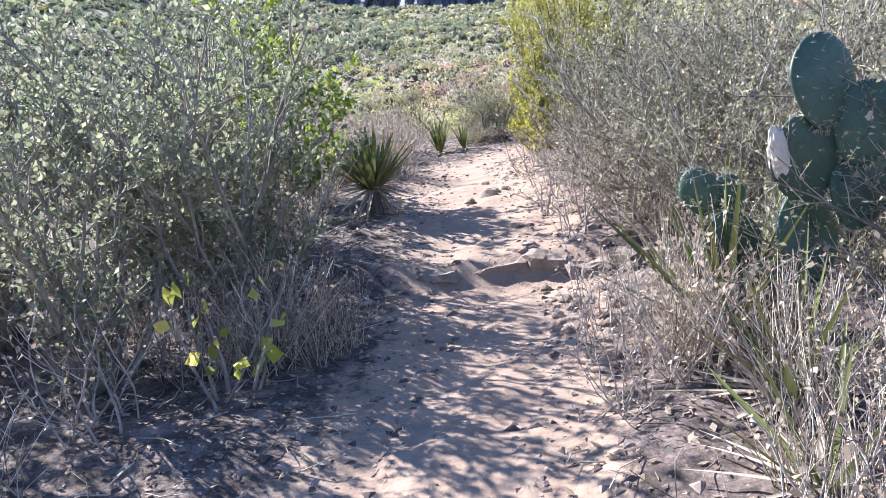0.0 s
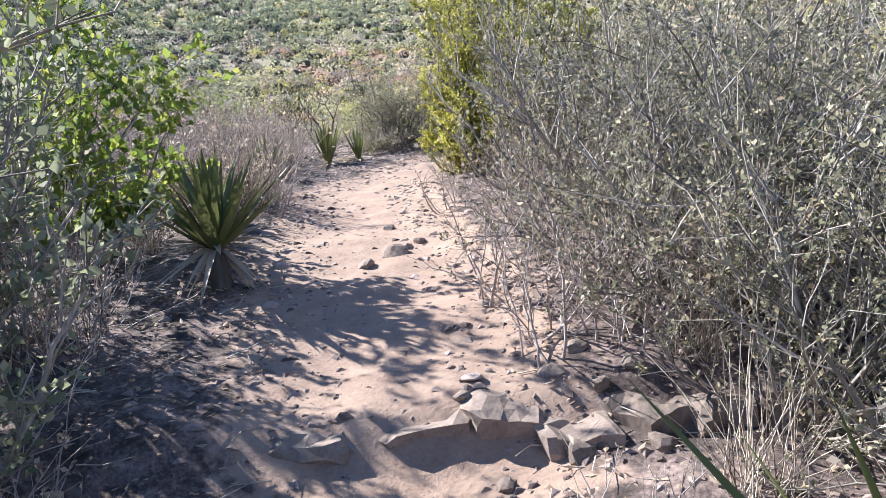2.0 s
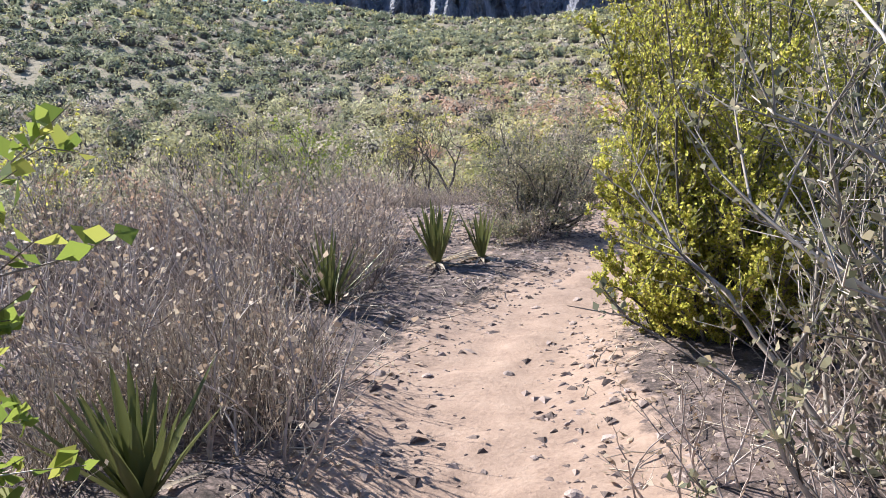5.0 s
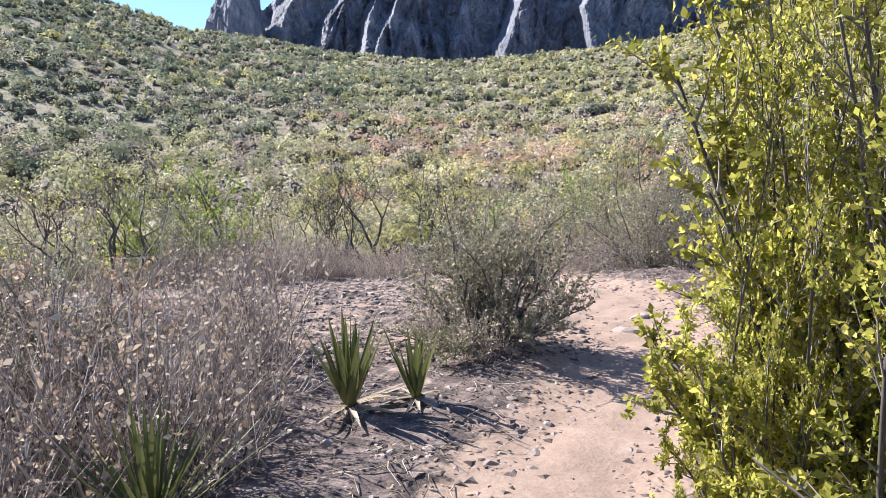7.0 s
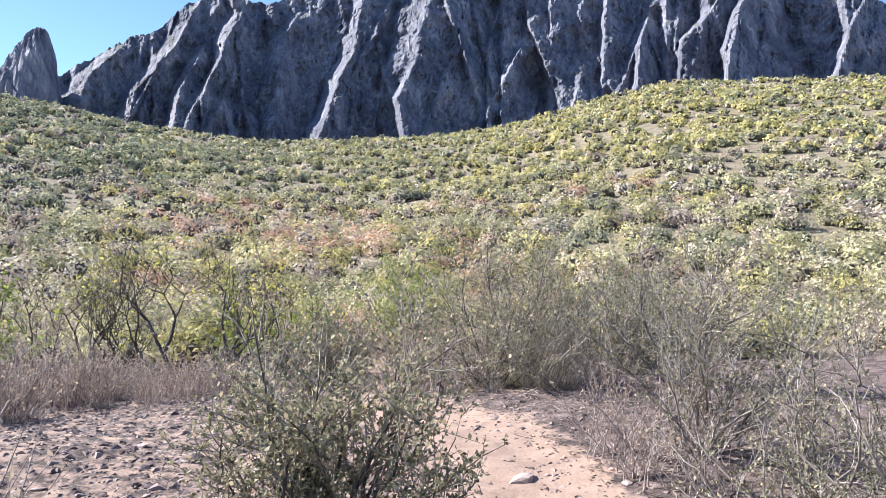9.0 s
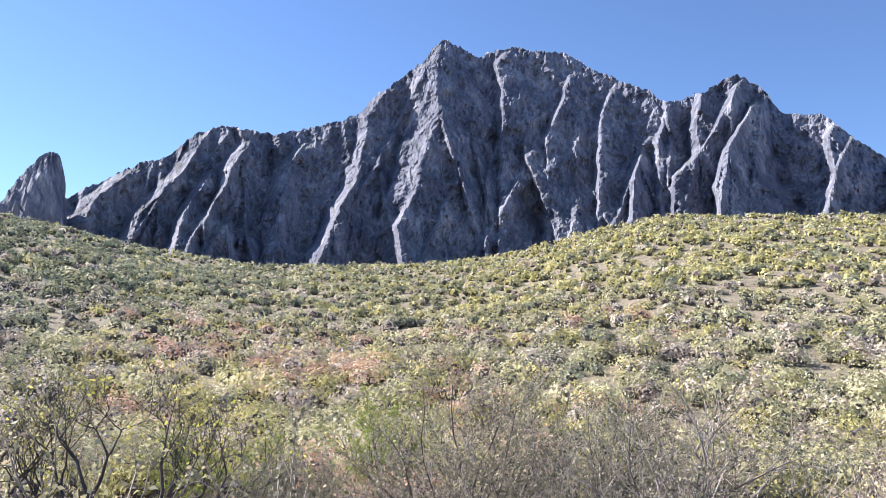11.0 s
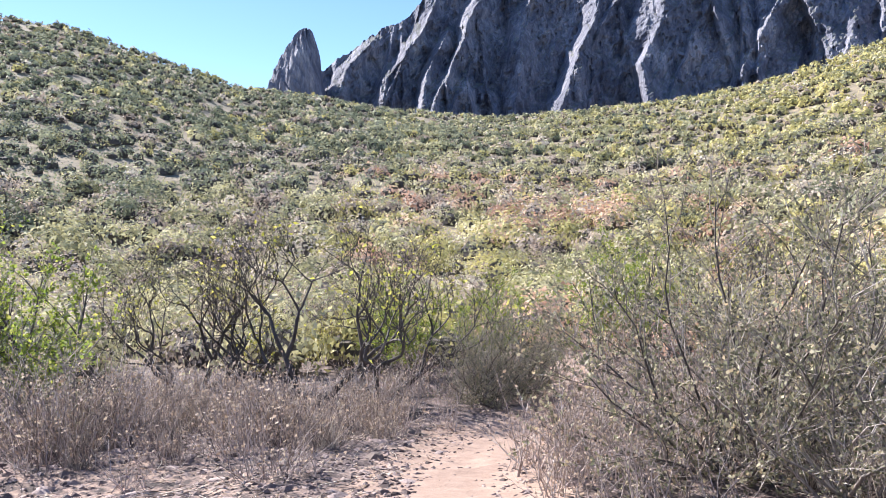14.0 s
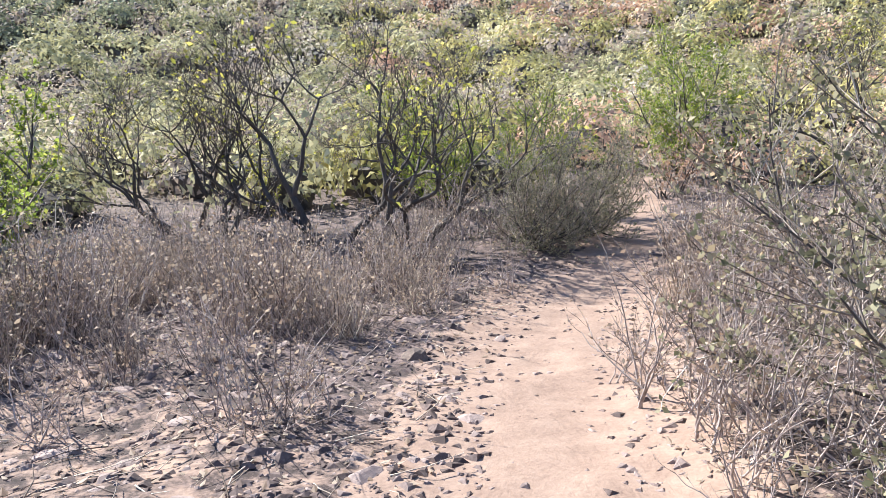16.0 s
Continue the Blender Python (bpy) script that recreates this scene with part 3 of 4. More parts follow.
# ---- plants ----
def wander(rng, p, d, length, bits, bend, lift=0.0):
    pts, q, v = [p.copy()], p.copy(), d.normalized()
    for _ in range(bits):
        v = (v + Vector((rng.uniform(-bend, bend), rng.uniform(-bend, bend), rng.uniform(-bend, bend) + lift))).normalized()
        q = q + v * (length / bits)
        pts.append(q.copy())
    return pts


def any_dir(rng, tilt_lo, tilt_hi):
    a, t = rng.uniform(0, 2 * math.pi), rng.uniform(tilt_lo, tilt_hi)
    return Vector((math.sin(t) * math.cos(a), math.sin(t) * math.sin(a), math.cos(t)))


def shrub(name, label, seed, stems=14, tall=1.3, tilt=(0.1, 0.9), twigs=7, twiglets=3, leaves=3, leaf=0.025, leaf_w=0.3, stem_r=0.012,
          m_stem=None, m_twig=None, m_leaf=None, bend=0.25, crooked=0.25, category="bush", base=0.12, low=0.12, round_at=None, twig_len=1.0):
    """A many-stemmed bush: stems, twigs with twiglets, and small leaves on these."""
    rng = random.Random(seed)
    ob = thing(name, label, category)
    tw, lf = Buf(), Buf()
    for _ in range(stems):
        d = any_dir(rng, *tilt)
        p = Vector((rng.uniform(-base, base), rng.uniform(-base, base), -0.04))
        long = tall * rng.uniform(0.65, 1.1)
        pts = wander(rng, p, d, long, 7, crooked, 0.06)
        if round_at:
            reach = max(math.hypot(q.x, q.y) for q in pts)
            if reach > round_at:
                pts = [p + (q - p) * (round_at / reach) for q in pts]
                long *= round_at / reach
        st = Buf()
        st.tube(pts, stem_r * rng.uniform(0.7, 1.2), stem_r * 0.25, 4)
        part("stem", st, m_stem or M_BARK, ob)
        for k in range(twigs):
            s = low + (1 - low) * (k + rng.random()) / twigs
            i = min(int(s * 7), 6)
            o = pts[i].lerp(pts[i + 1], s * 7 - i)
            td = (pts[i + 1] - pts[i]).normalized() + any_dir(rng, 0.5, 2.0) * 0.9
            tp = wander(rng, o, td, long * rng.uniform(0.16, 0.38) * twig_len, 3, bend * 1.3, 0.03)
            tw.tube(tp, stem_r * 0.32, stem_r * 0.14, 3)
            for _ in range(twiglets):
                j = rng.randrange(1, 4)
                sd = (tp[j] - tp[j - 1]).normalized() + any_dir(rng, 0.3, 2.2) * 0.9
                sp = wander(rng, tp[j], sd, long * rng.uniform(0.06, 0.17) * min(1, twig_len * 1.6), 1, bend)
                tw.tube(sp, stem_r * 0.17, stem_r * 0.09, 3)
                for _ in range(leaves):
                    q = sp[0].lerp(sp[-1], rng.random())
                    lf.leaf(q, any_dir(rng, 0.2, 2.4), leaf * rng.uniform(0.6, 1.3), leaf_w, rng)
    part("brushwood", tw, m_twig or M_TWIG, ob)
    if lf.v:
        part("foliage", lf, m_leaf or M_GREYLEAF, ob)
    return ob


def small_tree(name, label, seed, tall=2.2, trunks=2, leaves=2, leaf=0.045, m_leaf=None, m_bark=None, spread=1.15, depth=5, fork=3, twigleaf=1.0):
    """A crooked small tree: trunk, forking limbs, twigs and leaves."""
    rng = random.Random(seed)
    tk, lb, lf = Buf(), Buf(), Buf()

    def grow(p, d, length, r, level):
        k = 5 if level < 3 else 3
        pts = wander(rng, p, d, length, k, 0.26, 0.02)
        (tk if level == 0 else lb).tube(pts, r, r * 0.6, 7 if level == 0 else (5 if level == 1 else 3))
        if level >= depth:
            for q in pts[1:]:
                for _ in range(leaves):
                    if rng.random() < twigleaf:
                        lf.leaf(q, any_dir(rng, 0.8, 2.7), leaf * rng.uniform(0.6, 1.2), 0.28, rng)
            return
        for i in range(fork + (level > 1)):
            j = k if i < 2 else rng.randrange(2, k + 1)
            nd = (pts[j] - pts[j - 1]).normalized() + any_dir(rng, 0.3, 1.9) * spread
            grow(pts[j], nd, length * rng.uniform(0.66, 0.9), r * (0.6 if i < 2 else 0.42), level + 1)

    for _ in range(trunks):
        grow(Vector((rng.uniform(-0.1, 0.1), rng.uniform(-0.1, 0.1), -0.08)), any_dir(rng, 0.45, 1.1), tall * 0.2, 0.034 * tall / 2.2, 0)
    ob = thing(name, label, "tree")
    part("trunk", tk, m_bark or M_DARKBARK, ob)
    part("branchwork", lb, m_bark or M_DARKBARK, ob)
    part("crown", lf, m_leaf or M_YELLEAF, ob)
    return ob


def herb(name, label, seed, stalks=40, tall=0.6, m=None, m_leaf=None, wide=0.3, tilt=0.85, heads=3, category="dry herb"):
    """A clump of thin dry stalks with side shoots and withered leaflets."""
    rng = random.Random(seed)
    st, lf = Buf(), Buf()
    for _ in range(stalks):
        a, r = rng.uniform(0, 6.28), wide * math.sqrt(rng.random())
        p = Vector((r * math.cos(a), r * math.sin(a), -0.03))
        d = any_dir(rng, 0, tilt) + Vector((math.cos(a), math.sin(a), 0)) * 0.2
        long = tall * rng.uniform(0.5, 1.1)
        pts = wander(rng, p, d, long, 3, 0.18)
        st.tube(pts, 0.0038, 0.0018, 3)
        for _ in range(heads):
            j = rng.randrange(1, 4)
            sp = wander(rng, pts[j], (pts[j] - pts[j - 1]) + any_dir(rng, 0.3, 1.6) * 0.12, long * rng.uniform(0.12, 0.34), 1, 0.25)
            st.tube(sp, 0.0022, 0.0012, 3)
            for q in (sp[1], sp[0].lerp(sp[1], 0.6)):
                lf.leaf(q, any_dir(rng, 0.2, 2.2), rng.uniform(0.018, 0.042), 0.32, rng)
    ob = thing(name, label, category)
    part("stalk_clump", st, m or M_HERB, ob)
    part("withered_foliage", lf, m_leaf or M_DRYLEAF, ob)
    return ob


def grass(name, label, seed, blades=64, tall=0.5, wide=0.12, m=None):
    rng = random.Random(seed)
    b = Buf()
    for _ in range(blades):
        a, r = rng.uniform(0, 6.28), wide * math.sqrt(rng.random())
        p = Vector((r * math.cos(a), r * math.sin(a), -0.02))
        b.tube(wander(rng, p, any_dir(rng, 0, 0.75), tall * rng.uniform(0.5, 1.1), 3, 0.15, -0.06), 0.0028, 0.0008, 3)
    me = b.mesh(name)
    me.materials.append(m or M_STRAW)
    return tagged(new(name, me), label, "grass")


def agave(name, label, seed, blades=42, long=0.55, width=0.026, dead=26, tilt=(0.05, 0.75), stalk=0.05):
    """A rosette of stiff sword leaves over a skirt of dead ones; every leaf is a piece of its own."""
    rng = random.Random(seed)
    ob = thing(name, label, "agave")
    core = Buf()
    core.tube([Vector((0, 0, -0.05)), Vector((0, 0, stalk * 0.6)), Vector((0, 0, stalk))], 0.06, 0.05, 8)
    part("stump", core, M_DARKBARK, ob)
    for i in range(blades):
        b = Buf()
        a = i * 2.39996
        t = tilt[0] + (tilt[1] - tilt[0]) * ((i + 0.5) / blades) ** 0.8 + rng.uniform(-0.08, 0.08)
        d = Vector((math.sin(t) * math.cos(a), math.sin(t) * math.sin(a), math.cos(t)))
        b.blade(Vector((d.x * 0.04, d.y * 0.04, stalk * 0.8)), d, long * rng.uniform(0.75, 1.1), width * rng.uniform(0.8, 1.15), rng.uniform(-0.03, 0.1), rng)
        part("blade", b, M_BLADE, ob)
    for i in range(dead):
        b = Buf()
        d = any_dir(rng, 1.25, 2.15 if stalk < 0.1 else 2.85)
        b.blade(Vector((0, 0, stalk * 0.9)), d, long * rng.uniform(0.5, 0.85), width * 0.6, rng.uniform(0.0, 0.25), rng)
        part("dead_blade", b, M_DEADBLADE, ob, "bleached dead leaf")
    return ob


def put(ob, x, y, s=1.0, rz=0.0, sz=None, sink=0.0):
    """Stands a thing on the ground."""
    ob.matrix_basis = Matrix.LocRotScale((x, y, zat(x, y) - sink), Euler((0, 0, radians(rz))), (s, s, sz or s))
    return ob


def again(ob, x, y, s=1.0, rz=0.0, sz=None, label=""):
    sc = tuple(ob.scale)
    ob.scale = (1, 1, 1)
    c = copy_thing(ob, Matrix.LocRotScale((x, y, zat(x, y)), Euler((0, 0, radians(rz))), (s, s, sz or s)))
    ob.scale = sc
    if label:
        tagged(c, label)
    return c


def spread(templates, spots, group=""):
    """The first spots take the templates themselves, the rest are copies."""
    for i, (x, y, s, *rest) in enumerate(spots):
        rz = (i * 137.5 + x * 50) % 360
        sz = s * rest[0] if rest else None
        k = templates[i % len(templates)]
        ob = put(k, x, y, s, rz, sz) if i < len(templates) else again(k, x, y, s, rz, sz)
        if group:
            tagged(ob, group=group)

# grey thorny bushes beside the trail
GREY = [shrub("thorn_bush", "grey twiggy thorn bush with few small leaves", 10 + i, stems=15, tall=1.15, twigs=12, twiglets=4, leaves=6, leaf=0.021, tilt=(0.1, 1.2), crooked=0.32, round_at=0.78) for i in range(3)]
spread(GREY, [
    (2.75, 7.2, 1.0), (2.95, 8.2, 1.3), (2.85, 9.3, 1.15), (2.7, 6.75, 0.75), (3.8, 7.8, 1.45), (3.7, 9.2, 1.4), (4.6, 8.5, 1.6), (3.4, 6.2, 1.2), (4.3, 6.6, 1.5),
    (3.7, 5.2, 1.4), (4.6, 5.3, 1.6), (5.4, 7.3, 1.7), (5.6, 9.5, 1.7), (4.5, 10.2, 1.5), (5.2, 11.6, 1.4), (4.75, 13.9, 0.9), (4.6, 12.9, 0.85), (5.2, 15.2, 1.05), (5.7, 13.4, 1.2),
    (3.1, 6.7, 1.1), (3.5, 7.1, 1.2), (3.3, 5.6, 1.1), (2.9, 5.9, 0.8), (5.9, 20.3, 1.2), (6.8, 17.3, 1.3), (5.4, 17.6, 0.9), (7.4, 19.2, 1.4),
    (3.2, 4.3, 1.0), (2.4, 27.3, 1.3), (-0.2, 13.6, 1.0), (-1.6, 12.9, 1.1), (0.5, 20.6, 0.9), (-0.6, 18.9, 1.0), (9.2, 23.2, 1.4), (7.8, 22.2, 1.2),
])
# dark tangled bushes that shade the first steps of the trail
DARK = [shrub("tangled_bush", "tall tangled bush with dull green leaves and pale stems", 30 + i, stems=15, tall=2.3, tilt=(0.05, 0.75), round_at=0.68, twig_len=0.6, twigs=14, twiglets=4, leaves=5, leaf=0.04, leaf_w=0.32,
              stem_r=0.02, m_leaf=M_DULLLEAF, m_stem=M_BARK, m_twig=M_BARK) for i in range(2)]
spread(DARK, [(0.05, 5.75, 1.0), (-0.55, 5.1, 0.85), (-0.6, 6.5, 1.05), (-1.5, 4.7, 0.9), (-1.6, 6.0, 1.15), (-0.15, 7.1, 0.95), (-2.4, 5.2, 1.2), (-2.5, 7.2, 1.2), (-1.5, 8.0, 1.0)])
LEAFY = shrub("leafy_bush", "bright green leafy bush lit from behind", 41, stems=13, tall=1.7, tilt=(0.05, 0.7), twigs=12, twiglets=4, leaves=7, leaf=0.055, leaf_w=0.34, round_at=0.5, m_leaf=M_GREENLEAF)
spread([LEAFY], [(-0.02, 8.45, 1.1), (-0.9, 9.3, 0.8)])
BROAD = shrub("broadleaf_shrub", "low shrub with large yellow-green leaves lit from behind", 43, stems=6, tall=0.75, tilt=(0.2, 1.0), twigs=4, twiglets=1, leaves=1, leaf=0.10, leaf_w=0.42, round_at=0.4, twig_len=0.6, m_leaf=M_YELLEAF)
spread([BROAD], [(0.2, 4.75, 0.95)])
# the big yellow-green bush at the bend
YELLOW = shrub("yellow_green_bush", "large yellow-green leafy bush overhanging the bend of the trail", 51, stems=34, tall=2.5, tilt=(0.05, 1.3), twigs=26, twiglets=5, leaves=14, leaf=0.027, leaf_w=0.27, round_at=0.76, low=0.04, twig_len=0.34,
          stem_r=0.014, m_leaf=M_YELLEAF, m_stem=M_DARKBARK, m_twig=M_BARK)
put(YELLOW, 3.27, 10.95, 1.06, 40)
again(YELLOW, 2.95, 10.72, 0.74, 160, 0.8, "yellow-green leafy bush at the foot of a taller one")
again(YELLOW, 2.74, 11.02, 0.44, 300, 0.72, "low yellow-green leafy bush at the edge of the trail")
again(YELLOW, 3.12, 11.2, 0.66, 250, 0.95, "yellow-green leafy bush at the foot of a taller one")
RUSTY = shrub("rusty_bush", "low bush with orange-brown withered leaves", 55, stems=12, tall=0.95, tilt=(0.1, 1.1), twigs=9, twiglets=3, leaves=5, leaf=0.035, m_leaf=M_RUSTLEAF, m_stem=M_DARKBARK)
spread([RUSTY], [(-1.0, 13.8, 1.0), (0.1, 13.9, 0.85), (-2.0, 14.4, 1.0), (6.3, 26.0, 1.0), (7.4, 27.2, 0.9)])
OLIVE = shrub("olive_bush", "dense rounded grey-olive bush beside the trail", 57, stems=28, tall=1.5, tilt=(0.1, 1.35), twigs=17, twiglets=5, leaves=6, leaf=0.026, leaf_w=0.32, m_leaf=M_GREYLEAF, m_stem=M_DARKBARK, m_twig=M_TWIG, round_at=0.95, crooked=0.3)
spread([OLIVE], [(5.2, 18.6, 1.05), (4.15, 23.3, 0.62), (6.9, 18.9, 0.9), (4.75, 23.9, 0.7)])
put(shrub("thorn_bush", "gnarled grey thorn bush with small olive leaves on a stony bank", 58, stems=32, tall=1.18, tilt=(0.1, 1.35), twigs=17, twiglets=4, leaves=8, leaf=0.026, m_leaf=M_GREYLEAF, m_stem=M_DARKBARK, m_twig=M_BARK, round_at=0.66, crooked=0.42, stem_r=0.014), 2.58, 14.55, 1.0, 70)
# low trees in the hollow
TREES = [small_tree("low_tree", "crooked dark low tree with sparse yellowing leaves", 60 + i, tall=2.2, trunks=3, fork=2, spread=1.0, depth=6, leaves=1, leaf=0.045, twigleaf=0.07) for i in range(2)]
spread(TREES, [(2.95, 23.6, 1.45), (2.1, 23.7, 1.6), (0.9, 24.2, 1.3), (0.3, 25.2, 1.4), (9.9, 27.8, 1.7), (-2.5, 22.2, 1.5), (-3.2, 20.8, 1.4)])
MESQ = shrub("green_tree", "low spreading tree with fresh green leaves", 70, stems=10, tall=1.7, tilt=(0.1, 1.25), twigs=15, twiglets=4, leaves=14, leaf=0.04, leaf_w=0.32, stem_r=0.025, m_stem=M_DARKBARK, m_leaf=M_GREENLEAF, category="tree")
spread([MESQ], [(-0.75, 22.9, 1.15), (8.2, 31.0, 1.2), (4.4, 25.2, 0.75), (-2.4, 24.6, 1.0), (9.5, 21.9, 0.9), (7.0, 27.6, 0.95), (3.4, 25.6, 0.8)])

# agaves
put(agave("agave", "large agave rosette with a skirt of dead leaves beside the trail", 80, blades=40, long=0.56, width=0.033, dead=40, tilt=(0.05, 0.95), stalk=0.27), 0.76, 7.8, 1.0)
put(agave("agave", "agave with stiff green leaves behind a larger one", 81, blades=26, long=0.52, width=0.032, dead=14), 0.55, 9.3, 0.9)
put(agave("agave", "agave with narrow spreading leaves in dry brush", 82, blades=36, long=0.52, width=0.017, dead=18, tilt=(0.05, 0.95)), 0.8, 11.95, 1.0)
put(agave("agave", "upright narrow agave on bare stony soil", 83, blades=24, long=0.54, width=0.03, dead=36, tilt=(0.02, 0.55)), 1.52, 13.3, 1.0)
put(agave("agave", "small upright agave beside a larger one", 84, blades=13, long=0.44, width=0.026, dead=28, tilt=(0.02, 0.45)), 1.9, 13.35, 1.0)
put(agave("agave", "agave with long narrow yellowish leaves among dry stalks", 85, blades=18, long=0.92, width=0.024, dead=22, tilt=(0.05, 0.95)), 2.42, 4.7, 1.0)
put(agave("agave", "dark tangled agave with many dry drooping leaves", 86, blades=9, long=0.7, width=0.02, dead=40, tilt=(0.1, 1.2)), 2.38, 4.0, 1.0)
put(agave("agave", "agave with many bleached leaves under a thorn bush", 87, blades=7, long=0.6, width=0.018, dead=36, tilt=(0.1, 1.2)), 2.2, 3.45, 1.0)


def prickly_pear(x, y):
    rng = random.Random(90)
    ob = thing("prickly_pear", "dark green prickly pear cactus with pale scars on two pads", "cactus")
    # across, along, height of the middle, half width, half height, lean
    pads = ((0.0, 0.0, 0.18, 0.17, 0.22, 10), (0.1, -0.08, 0.48, 0.16, 0.2, -8), (0.06, -0.15, 0.8, 0.16, 0.19, -10), (0.14, -0.15, 1.1, 0.165, 0.19, 12),
            (0.29, -0.17, 0.92, 0.13, 0.17, 15), (0.29, -0.13, 0.66, 0.15, 0.17, 25), (-0.1, 0.2, 0.42, 0.13, 0.17, -20), (-0.2, 0.3, 0.66, 0.09, 0.115, -15), (-0.08, 0.3, 0.62, 0.085, 0.11, 10))
    scars = {2: (-0.11, 0.06, 0.045, 0.11), 4: (0.0, 0.02, 0.05, 0.075)}
    for k, (px, py, pz, w, h, lean) in enumerate(pads):
        bm = bmesh.new()
        bmesh.ops.create_uvsphere(bm, u_segments=24, v_segments=16, radius=1)
        for v in bm.verts:
            pinch = 1 - 0.28 * max(0, -v.co.z)
            v.co = Vector((v.co.x * w * pinch, v.co.y * 0.03, v.co.z * h))
        turn = pose(px, py, pz, rng.uniform(-10, 10), lean, rng.uniform(-22, 22))
        bmesh.ops.transform(bm, matrix=turn, verts=bm.verts)
        for f in bm.faces:
            f.smooth = True
        me = bpy.data.meshes.new("pad")
        bm.to_mesh(me)
        bm.free()
        pad = part("pad", me, M_PAD, ob)
        if k in scars:
            cx, cz, sw, sh = scars[k]
            bm = bmesh.new()
            bmesh.ops.create_uvsphere(bm, u_segments=18, v_segments=10, radius=1)
            for v in bm.verts:
                rim = 1 + 0.3 * noise.noise(v.co * 2.2 + Vector((k, 0, 0)))
                v.co = Vector((cx + v.co.x * sw * rim, v.co.y * 0.031, cz + v.co.z * sh * rim))
            bmesh.ops.transform(bm, matrix=turn, verts=bm.verts)
            sc = bpy.data.meshes.new("scar")
            bm.to_mesh(sc)
            bm.free()
            part("scar", sc, M_SCAR, pad, "pale dried scar")
        sp = Buf()
        for v in me.vertices:
            if rng.random() < 0.28:
                for _ in range(3):
                    d = (v.normal + any_dir(rng, 0, 3.1) * 0.6).normalized()
                    sp.tube([v.co.copy(), v.co + d * 0.025], 0.0011, 0.0004, 3)
        part("spines", sp, M_SPINE, pad)
    put(ob, x, y, 1.0)


prickly_pear(2.6, 4.55)

# dry herbs and grass
rng = random.Random(101)
HERBS = [herb("dry_herb", "clump of dry brownish stalks with withered leaves", 110 + i, stalks=46, tall=0.62, wide=0.26) for i in range(3)]
STRAWS = [herb("straw_herb", "clump of pale dry stalks beside the trail", 120 + i, stalks=44, tall=0.7, wide=0.22, m=M_STRAW, tilt=0.8) for i in range(2)]
TUFTS = [grass("grass_tuft", "tuft of dry straw-coloured grass", 130 + i, tall=0.5) for i in range(2)]


AGAVES = ((0.76, 7.8), (0.55, 9.3), (0.8, 11.95), (1.52, 13.3), (1.9, 13.35))


def free(x, y, gap):
    if any(math.hypot(x - ax, y - ay) < 0.5 or (abs(x - ax) < 0.3 and 0 < ay - y < 1.2) for ax, ay in AGAVES):
        return False
    if abs(x - float(trail_x(y))) < gap:
        return False
    if 2.5 < y < 5.1 and abs(x - (1.16 - 0.27 * (y - 1.5))) < 0.42:
        return False
    if math.hypot((x - 1.6) / 1.25, (y - 16.9) / 2.2) < 1:
        return False
    return min(math.hypot(x - e[0], y - e[1]) for _, e, _, _ in PATH) > gap + 0.05


def scatter(box, number, gap, lo, hi):
    out, x0, y0, x1, y1 = [], *box
    while len(out) < number:
        x, y = rng.uniform(x0, x1), rng.uniform(y0, y1)
        if free(x, y, gap):
            out.append((x, y, rng.uniform(lo, hi)))
    return out


spread(HERBS, scatter((-3.5, 9.3, 1.0, 13.6), 18, 0.6, 0.6, 0.9) + scatter((0.4, 17.8, 2.8, 20.4), 9, 0.9, 0.5, 0.8)
       + scatter((5.2, 16.6, 6.6, 18.0), 6, 0.6, 0.5, 0.7) + scatter((4.6, 20.0, 7.5, 23.0), 16, 0.65, 0.7, 1.1) + scatter((-1.0, 3.0, 0.6, 7.4), 13, 0.55, 0.6, 0.95) + scatter((-1.5, 18.2, 1.2, 21.0), 22, 0.9, 0.7, 1.05) + scatter((0.4, 20.3, 3.2, 22.2), 22, 0.6, 0.7, 1.0) + scatter((-2.2, 11.6, 1.2, 15.0), 22, 0.6, 0.9, 1.3) + [(2.35, 14.1, 0.6), (2.2, 14.9, 0.6)])
BRUSH = [shrub("dry_bush", "low leafless brownish brush with fine twigs", 150 + i, stems=12, tall=0.62, tilt=(0.1, 1.15), twigs=5, twiglets=2, leaves=1, leaf=0.026, stem_r=0.006,
               m_stem=M_HERB, m_twig=M_HERB, m_leaf=M_DRYLEAF, base=0.2, crooked=0.3) for i in range(2)]
